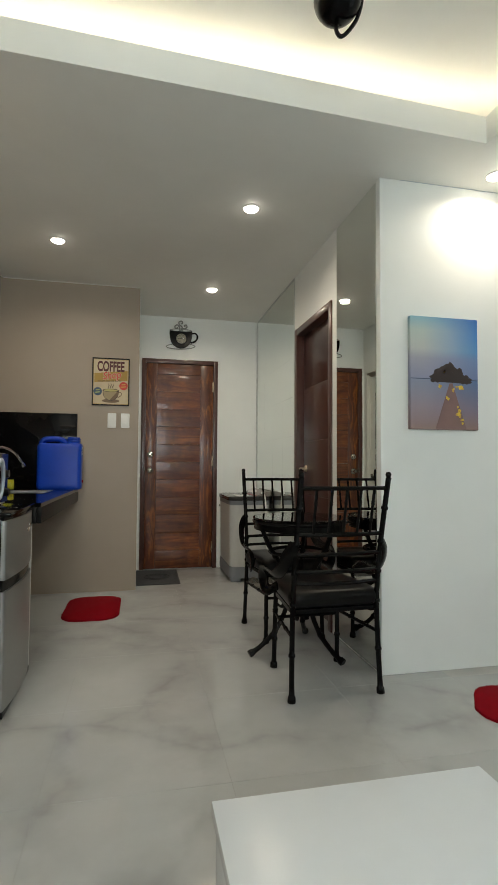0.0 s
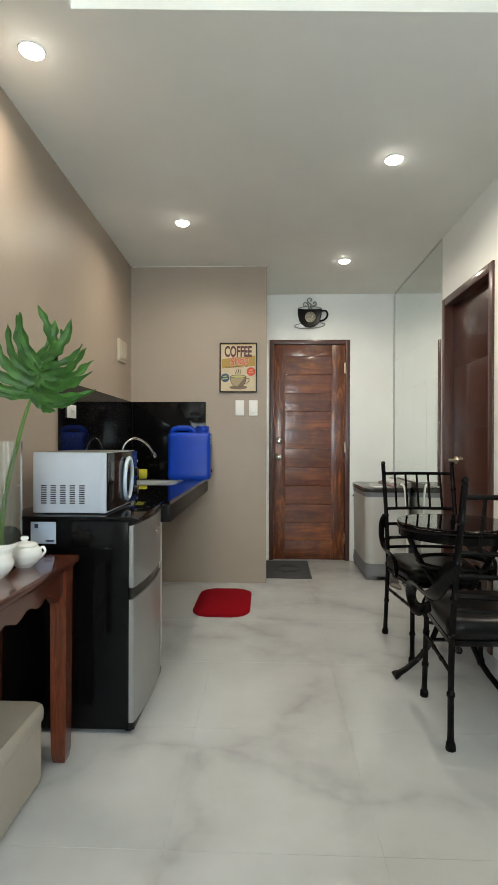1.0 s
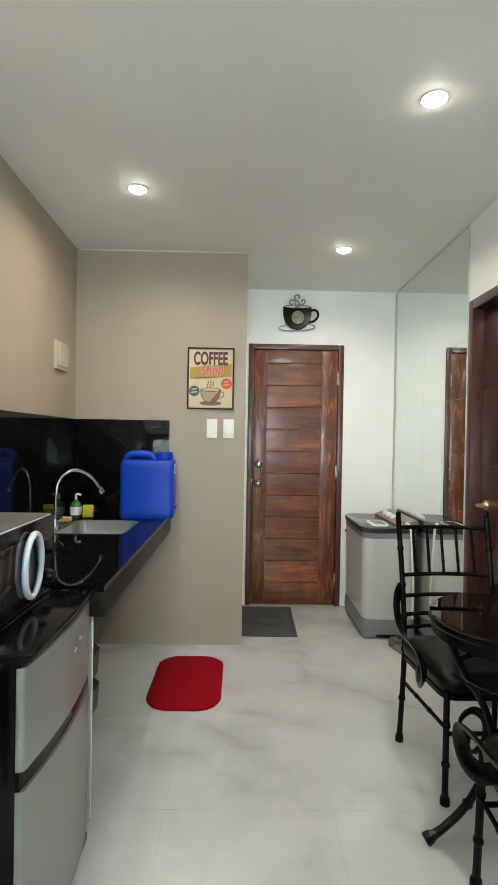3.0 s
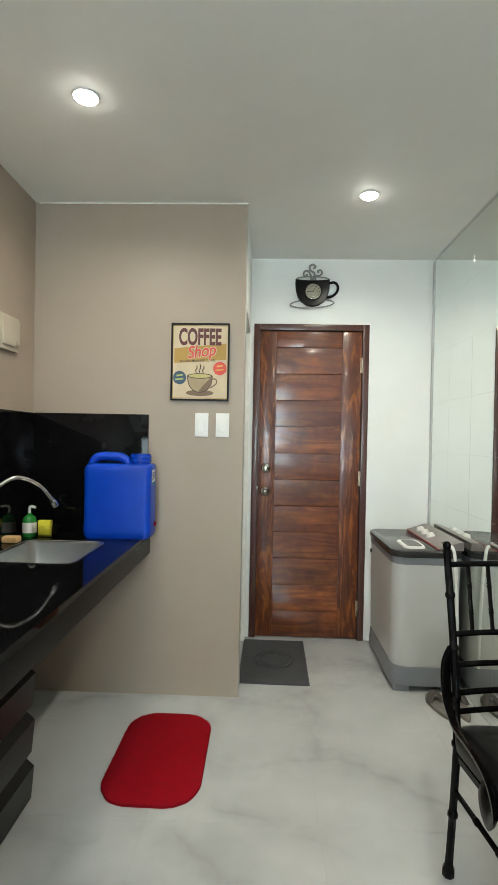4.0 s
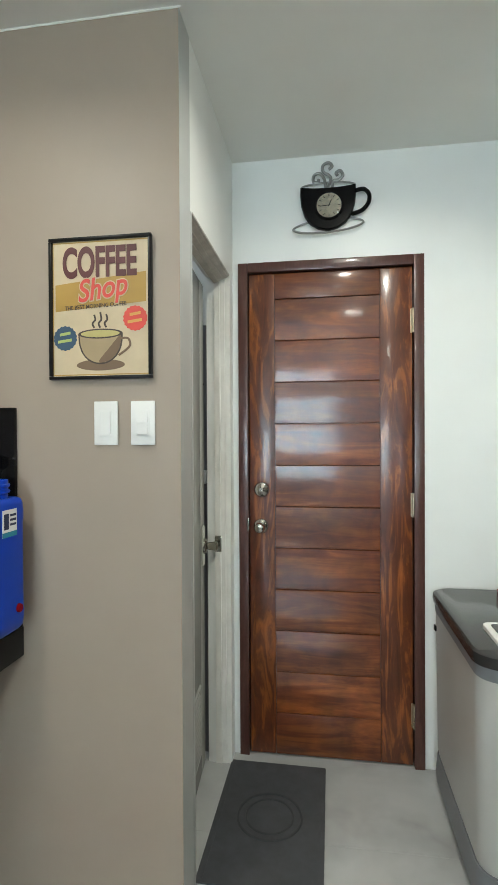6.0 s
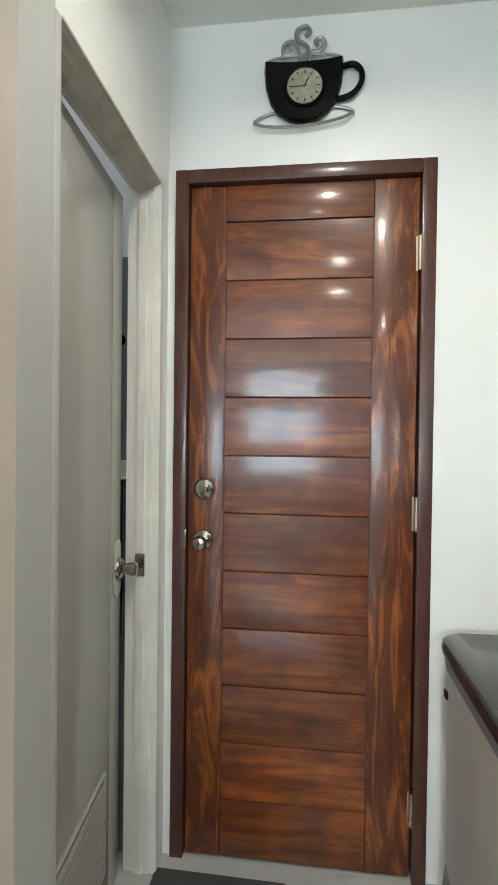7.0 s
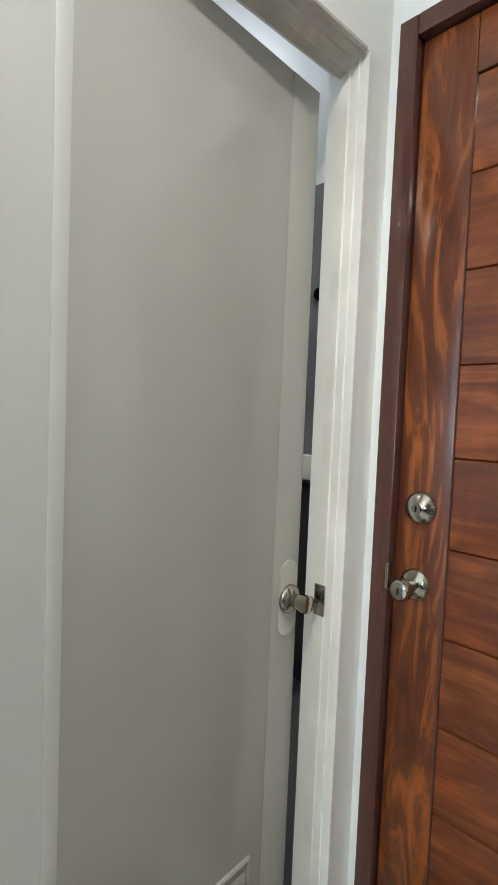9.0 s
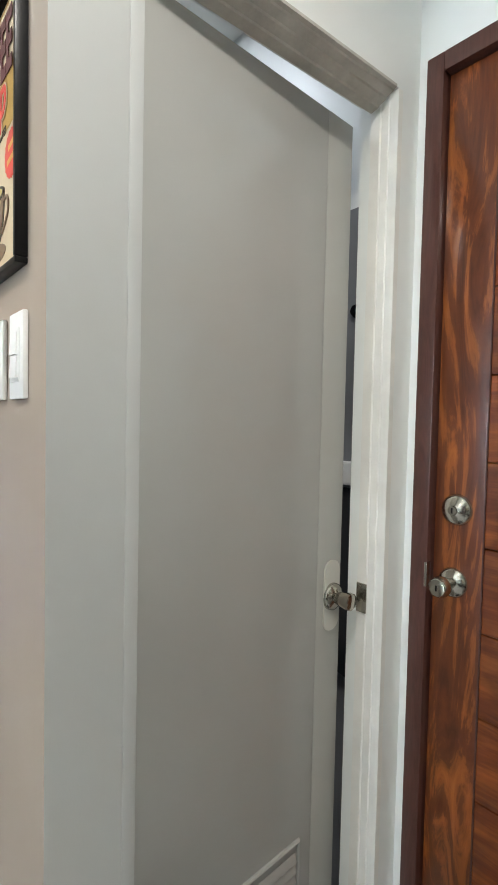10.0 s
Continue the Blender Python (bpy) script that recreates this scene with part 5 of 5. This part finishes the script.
def vase_and_leaf():
    zt = 0.727
    v = thing("glass_vase", (-0.765, 1.85, zt), "tall clear glass cylinder vase with water", "vase")
    part("glass", lathe([(0, 0), (0.05, 0), (0.052, 0.004), (0.052, 0.42), (0.049, 0.42), (0.049, 0.012), (0, 0.012)], 40), CLEAR, v)
    leaf = thing("leaf_stalk", (-0.765, 1.85, zt + 0.013), "large green split philodendron leaf in a vase", "plant")
    base = Vector((0.108, -0.03, 0.570))
    part("stem", tube(smooth_line([(-0.03, 0.02, 0.0), (-0.012, 0.01, 0.2), (0.06, -0.015, 0.45), base], 8), [0.010 - 0.00022 * i for i in range(25)], 10), STEM, leaf)
    tip = base + Vector((0.07, -0.02, 0.167))
    part("midrib", tube(smooth_line([base, base.lerp(tip, 0.5) + Vector((-0.004, -0.004, 0)), tip], 6), 0.0035, 8), STEM, leaf)
    lobes = ((-0.18, 0.05, 0.02, 0.9), (-0.185, 0.095, 0.06, 0.8), (-0.16, 0.15, 0.14, 1.0), (-0.075, 0.235, 0.35, 0.8), (-0.115, 0.20, 0.25, 1.15), (-0.042, 0.262, 0.45, 1.2), (-0.006, 0.258, 0.6, 0.85), (0.04, 0.288, 0.85, 1.0), (0.088, 0.245, 0.9, 0.9), (0.155, 0.242, 0.8, 1.3), (0.175, 0.165, 0.62, 0.5),
             (0.125, 0.205, 0.75, 0.7), (0.205, 0.145, 0.5, 0.7), (0.222, 0.108, 0.40, 0.95), (0.228, 0.066, 0.28, 0.85), (0.222, 0.012, 0.16, 1.0), (0.20, -0.004, 0.10, 0.7), (0.172, -0.028, 0.05, 0.6), (0.095, -0.062, 0.0, 0.75))
    for n, (tx, tz, s, fat) in enumerate(lobes):
        start = base.lerp(tip, s * 0.85)
        end = base + Vector((tx, -0.02 - 0.05 * math.sin(n * 1.9) ** 2, tz))
        d = end - start
        ln = d.length
        side = Vector((-d.z, 0, d.x)).normalized()
        bend = 0.03 * ln / 0.2 * (1 if tx < 0.03 else -1)
        rows = []
        m = 20
        for i in range(m + 1):
            u = i / m
            wide = 0.0122 * (0.55 + 0.45 * fat) * (1.55 - 0.6 * u)
            wide *= 1 + 0.2 * math.sin(u * 23 + n * 2.1) * min(1, u * 3)
            if u > 0.76:
                wide *= max(0.08, ((1 - u) / 0.24) ** 0.65)
            mid = start + d * u + side * bend * math.sin(math.pi * u) + Vector((0, 0.012 * math.sin(u * 5 + n), 0))
            wav = 0.005 * math.sin(u * 16 + n * 1.3)
            rows.append([mid + side * wide + Vector((0, -0.004 + wav, 0)), mid + side * wide * 0.5, mid + Vector((0, 0.003, 0)), mid - side * wide * 0.5, mid - side * wide + Vector((0, -0.004 - wav, 0))])
        bm = bmesh.new()
        th = Vector((0, 0.0012, 0))
        top = [[bm.verts.new(p) for p in r] for r in rows]
        bot = [[bm.verts.new(p + th) for p in r] for r in rows]
        for A, Bq in zip(top, top[1:]):
            for k in range(4):
                bm.faces.new((A[k], A[k + 1], Bq[k + 1], Bq[k]))
        for A, Bq in zip(bot, bot[1:]):
            for k in range(4):
                bm.faces.new((A[k + 1], A[k], Bq[k], Bq[k + 1]))
        for i in range(m):
            bm.faces.new((top[i][0], top[i + 1][0], bot[i + 1][0], bot[i][0]))
            bm.faces.new((top[i + 1][4], top[i][4], bot[i][4], bot[i + 1][4]))
        part("leaf_lobe", bm, LEAFG, leaf)
    blade = []
    for i in range(13):
        u = i / 12
        mid = base.lerp(tip, u * 1.02 - 0.04) + Vector((0, 0.004, 0))
        w = 0.052 * math.sin(math.pi * (0.18 + 0.78 * u)) ** 0.7
        blade.append([mid + Vector((k * w, 0.006 * abs(k) - 0.0006 * q, -0.35 * k * w)) for q in (0, 1) for k in ((-1, -0.5, 0, 0.5, 1) if q == 0 else (1, 0.5, 0, -0.5, -1))])
    part("leaf_blade", loft(blade), LEAFG, leaf)


vase_and_leaf()


def tableware():
    zt = 0.727
    s = thing("sugar_bowl", (-0.675, 1.80, zt), "white china sugar bowl with lid on the console", "sugar bowl")
    part("bowl", lathe([(0, 0.002)] + soft([(0.026, 0.0), (0.030, 0.004), (0.046, 0.018), (0.056, 0.040), (0.050, 0.060), (0.040, 0.069), (0.036, 0.067), (0.044, 0.052), (0.044, 0.03)]) + [(0, 0.012)], 40), CERAMIC, s)
    part("lid", lathe(soft([(0.041, 0.0695), (0.042, 0.073), (0.032, 0.080), (0.014, 0.084), (0.008, 0.088)]) + soft([(0.009, 0.0885), (0.0135, 0.094), (0.010, 0.101)]) + [(0, 0.103)], 36), CERAMIC, s)
    for k in (-1, 1):
        part("handle", tube(smooth_line([(k * 0.048, 0, 0.058), (k * 0.063, 0, 0.066), (k * 0.070, 0, 0.052), (k * 0.054, 0, 0.032)], 6), 0.0042, 8), CERAMIC, s)
    c = thing("creamer", (-0.70, 1.655, zt), "white china creamer jug on the console", "creamer")
    bm = lathe([(0, 0.002)] + soft([(0.028, 0.0), (0.032, 0.004), (0.049, 0.022), (0.057, 0.044), (0.049, 0.064), (0.045, 0.074), (0.050, 0.088), (0.047, 0.088), (0.041, 0.074), (0.047, 0.046)]) + [(0, 0.012)], 44)
    for v in bm.verts:
        if v.co.z > 0.062:
            a = math.atan2(v.co.y, v.co.x) - radians(35)
            k = max(0, math.cos(a)) ** 6 * (v.co.z - 0.062) / 0.026
            v.co.x += math.cos(radians(35)) * 0.020 * k
            v.co.y += math.sin(radians(35)) * 0.020 * k
            v.co.z += 0.008 * k
    part("jug", bm, CERAMIC, c)
    part("handle", tube(smooth_line([(-0.04, -0.028, 0.076), (-0.066, -0.046, 0.080), (-0.072, -0.05, 0.05), (-0.044, -0.031, 0.03)], 6), 0.0045, 8), CERAMIC, c)
    b = thing("spice_jar", (-0.80, 1.77, zt), "small jar with black lid and white label", "jar")
    part("jar", lathe([(0, 0), (0.024, 0), (0.026, 0.004), (0.026, 0.10), (0.022, 0.112), (0, 0.112)], 24), PLASTICW, b)
    part("lid", lathe([(0.024, 0.1125), (0.0265, 0.114), (0.0265, 0.152), (0.022, 0.156), (0, 0.156)], 24), BLACKP, b, "black screw lid")


tableware()


def coffee_table():
    t = thing("coffee_table", (0.56, 0.40, 0), "low white laminate coffee table", "coffee table")
    part("tabletop", bx(-0.272, 0.275, -0.36, 0.357, 0.425, 0.45, 0.002), COFFEEW, t)
    part("side_panel", bx(-0.265, -0.247, -0.35, 0.347, 0, 0.4245, 0.001), COFFEEW, t)
    part("side_panel", bx(0.25, 0.268, -0.35, 0.347, 0, 0.4245, 0.001), COFFEEW, t)
    part("shelf", bx(-0.2465, 0.2495, -0.34, 0.337, 0.16, 0.178, 0.001), COFFEEW, t)


coffee_table()

p = thing("canvas_picture", (1.71, 2.228, 1.247), "canvas print of a lit jetty at dusk", "picture")
part("canvas", bx(-0.197, 0.197, -0.028, 0, 0, 0.592, 0.003), PRINT, p)
ink = flat_ink("hut_brown", (0.035, 0.02, 0.018))
deck = flat_ink("jetty_plum", (0.22, 0.125, 0.115))
gold = flat_ink("lamp_gold", (0.80, 0.55, 0.05))
part("hut_shape", face_on([(-0.07, 0.262)] + [(0.022 + 0.088 * math.cos(a) , 0.262 + 0.078 * max(0, math.sin(a)) ** 0.6 * (1 + 0.12 * math.sin(5 * a))) for a in [math.pi - math.pi * i / 18 for i in range(19)]] + [(0.15, 0.262), (0.14, 0.245), (-0.06, 0.25)], 0.0006, -0.028), ink, p)
for k, (x, z, r) in enumerate(((-0.055, 0.27, 0.030), (-0.03, 0.30, 0.024), (0.0, 0.315, 0.026), (0.075, 0.305, 0.028), (0.11, 0.27, 0.030), (0.135, 0.262, 0.022))):
    part("foliage_shape", face_on([(x + r * (1 + 0.25 * math.sin(7 * a + k)) * math.cos(a), z + r * 0.8 * (1 + 0.25 * math.sin(5 * a + k)) * math.sin(a)) for a in [2 * math.pi * i / 26 for i in range(26)]], 0.0007 + 0.0001 * k, -0.028), ink, p)
part("horizon_line", face_on([(-0.196, 0.262), (0.196, 0.262), (0.196, 0.266), (-0.196, 0.266)], 0.0004, -0.028), flat_ink("horizon_blue", (0.05, 0.07, 0.14)), p)
part("hut_shape", face_on([(0.012, 0.33), (0.03, 0.36), (0.05, 0.345), (0.06, 0.325)], 0.0008, -0.028), ink, p)
part("jetty_shape", face_on([(-0.055, 0.004), (0.125, 0.004), (0.045, 0.245), (0.028, 0.245)], 0.0005, -0.028), deck, p)
pale = flat_ink("lamp_amber", (0.60, 0.36, 0.07))
lights = random.Random(8)
for cx, cz, sx, sz, count in ((-0.022, 0.227, 0.018, 0.004, 5), (0.088, 0.222, 0.022, 0.005, 6), (0.052, 0.21, 0.008, 0.012, 3), (0.012, 0.17, 0.007, 0.014, 4), (0.078, 0.098, 0.010, 0.024, 7), (0.10, 0.055, 0.008, 0.022, 4), (-0.008, 0.305, 0.006, 0.004, 1)):
    for k in range(count):
        x, z, r = cx + lights.uniform(-sx, sx), cz + lights.uniform(-sz, sz), lights.uniform(0.004, 0.009)
        tall = lights.uniform(0.7, 1.7)
        q = lights.uniform(0, 6)
        part("lamp_glint", face_on([(x + r * math.cos(a) * (1 + 0.3 * math.sin(3 * a + q)), z + tall * r * math.sin(a)) for a in [2 * math.pi * i / 12 for i in range(12)]], 0.0009 + 0.00008 * k, -0.028), gold if k % 2 else pale, p)


# ---- rugs and mat ----
def rug(at, turn, label):
    r = thing("rug", at, label, "rug", "red rugs", turn)
    out = [(x + 0.004 * noise.noise(Vector((x * 30, y * 30, 1))), y + 0.004 * noise.noise(Vector((x * 30, y * 30, 5)))) for x, y in rrect(0.385, 0.62, 0.13, 14)]
    part("backing", slab(out, 0.0, 0.012, 0.005), REDPILE, r)
    verts, faces = [], []
    rnd = random.Random(4)
    while len(faces) < 9000:
        x, y = rnd.uniform(-0.195, 0.195), rnd.uniform(-0.312, 0.312)
        qx, qy = max(abs(x) - 0.0625, 0), max(abs(y) - 0.18, 0)
        if math.hypot(qx, qy) > 0.132:
            continue
        a = rnd.uniform(0, 6.28)
        h = rnd.uniform(0.0022, 0.0035)
        dx, dy = 0.0022 * math.cos(a), 0.0022 * math.sin(a)
        lx, ly = rnd.uniform(-0.003, 0.003), rnd.uniform(-0.003, 0.003)
        k = len(verts)
        verts += [(x - dx, y - dy, 0.010), (x + dx, y + dy, 0.010), (x + lx, y + ly, 0.010 + h)]
        faces.append((k, k + 1, k + 2))
    me = bpy.data.meshes.new("pile")
    me.from_pydata(verts, [], faces)
    me.materials.append(REDPILE)
    me.polygons.foreach_set("use_smooth", [True] * len(faces))
    me.normals_split_custom_set([(0.0, 0.0, 1.0)] * len(me.loops))
    ob = new("fibre", me)
    ob.parent = r
    tagged(ob, kind="stuff")
    return r


red = rug((-0.165, 3.735, 0), 0, "plush red rounded rug on the kitchen floor")
two = copy_thing(red, pose(1.90, 1.72, 0, 0, 0, 55))
tagged(two, "plush red rounded rug below the canvas print")


def doormat():
    m = thing("doormat", (0.327, 4.69, 0), "dark grey rubber doormat at the entry door", "doormat", "", -0.6)
    part("mat", slab(rrect(0.395, 0.605, 0.006, 2), 0, 0.007), MATGREY, m, smooth=False)
    for a, b, r in ((0.115, 0.115, 0.005), (0.085, 0.085, 0.004)):
        part("raised_ring", tube([(a * math.cos(t), b * math.sin(t), 0.0075) for t in [2 * math.pi * i / 40 for i in range(40)]], r, 6, closed=True, flat=0.9), surface("mat_ring", (0.04, 0.042, 0.046), 0.75, 0, 0.2, 40), m)
    for s in (-1, 1):
        part("rib", bx(s * 0.18 - 0.004, s * 0.18 + 0.004, -0.29, 0.29, 0.0071, 0.009), MATGREY, m)


doormat()


# ---- bathroom pieces seen through the gap ----
def bathroom_things():
    y = D - 0.013
    h = thing("bathroom_hook", (-0.012, y, 1.613), "round black hook on grey bathroom tiles", "hook")
    part("rose", lathe([(0, 0.012), (0.014, 0.011), (0.018, 0.0)], 20), BLACKM, h, at=pose(0, 0, 0, 90))
    b = thing("soap_holder", (-0.02, y, 1.21), "small white bathroom holder on grey tiles", "holder")
    part("holder_body", bx(-0.05, 0.042, -0.03, 0, -0.03, 0.028, 0.006), PLASTICW, b)
    t = thing("bath_towel", (-0.1, y, 0.69), "dark grey towel hanging on the bathroom wall", "towel")
    part("cloth", loft([[(-0.15 + 0.25 * k / 12, -0.012 - 0.006 * math.sin(k * 1.7), z) for k in range(13)] + [(0.10, 0, z), (-0.15, 0, z)] for z in (0, 0.2, 0.48)]), surface("dark_towel", (0.03, 0.031, 0.034), 0.95), t)


bathroom_things()
area_lamp("bathroom_lamp", pose(-0.6, 4.7, C - 0.01), 0.12, 0, 3.0, (0.95, 0.97, 1.0), None, True)

# ---- floor tiles, laid last ----
pitch = 0.613
x_first, y_first = 0.468 - 8 * pitch, 3.985 - 12 * pitch
tile_cache = {}


def tile(x0, x1, y0, y1):
    x0, x1, y0, y1 = max(x0, L), min(x1, EAST), max(y0, S), min(y1, D)
    if x1 - x0 < 0.02 or y1 - y0 < 0.02:
        return
    w, d = round(x1 - x0 - 0.0009, 4), round(y1 - y0 - 0.0009, 4)
    if (w, d) not in tile_cache:
        tile_cache[w, d] = mesh_of(bx(0, w, 0, d, -0.004, 0, 0.0005, 1), "tile", MARBLE, False)
    t = new("tile", tile_cache[w, d])
    t.matrix_basis = pose(x0 + 0.00045, y0 + 0.00045, 0)
    t.parent = FLOOR


for i in range(16):
    for k in range(15):
        xa, ya = x_first + i * pitch, y_first + k * pitch
        if xa > R and ya + 0.3 > 2.35:
            continue
        tile(xa, xa + pitch, ya, ya + pitch)
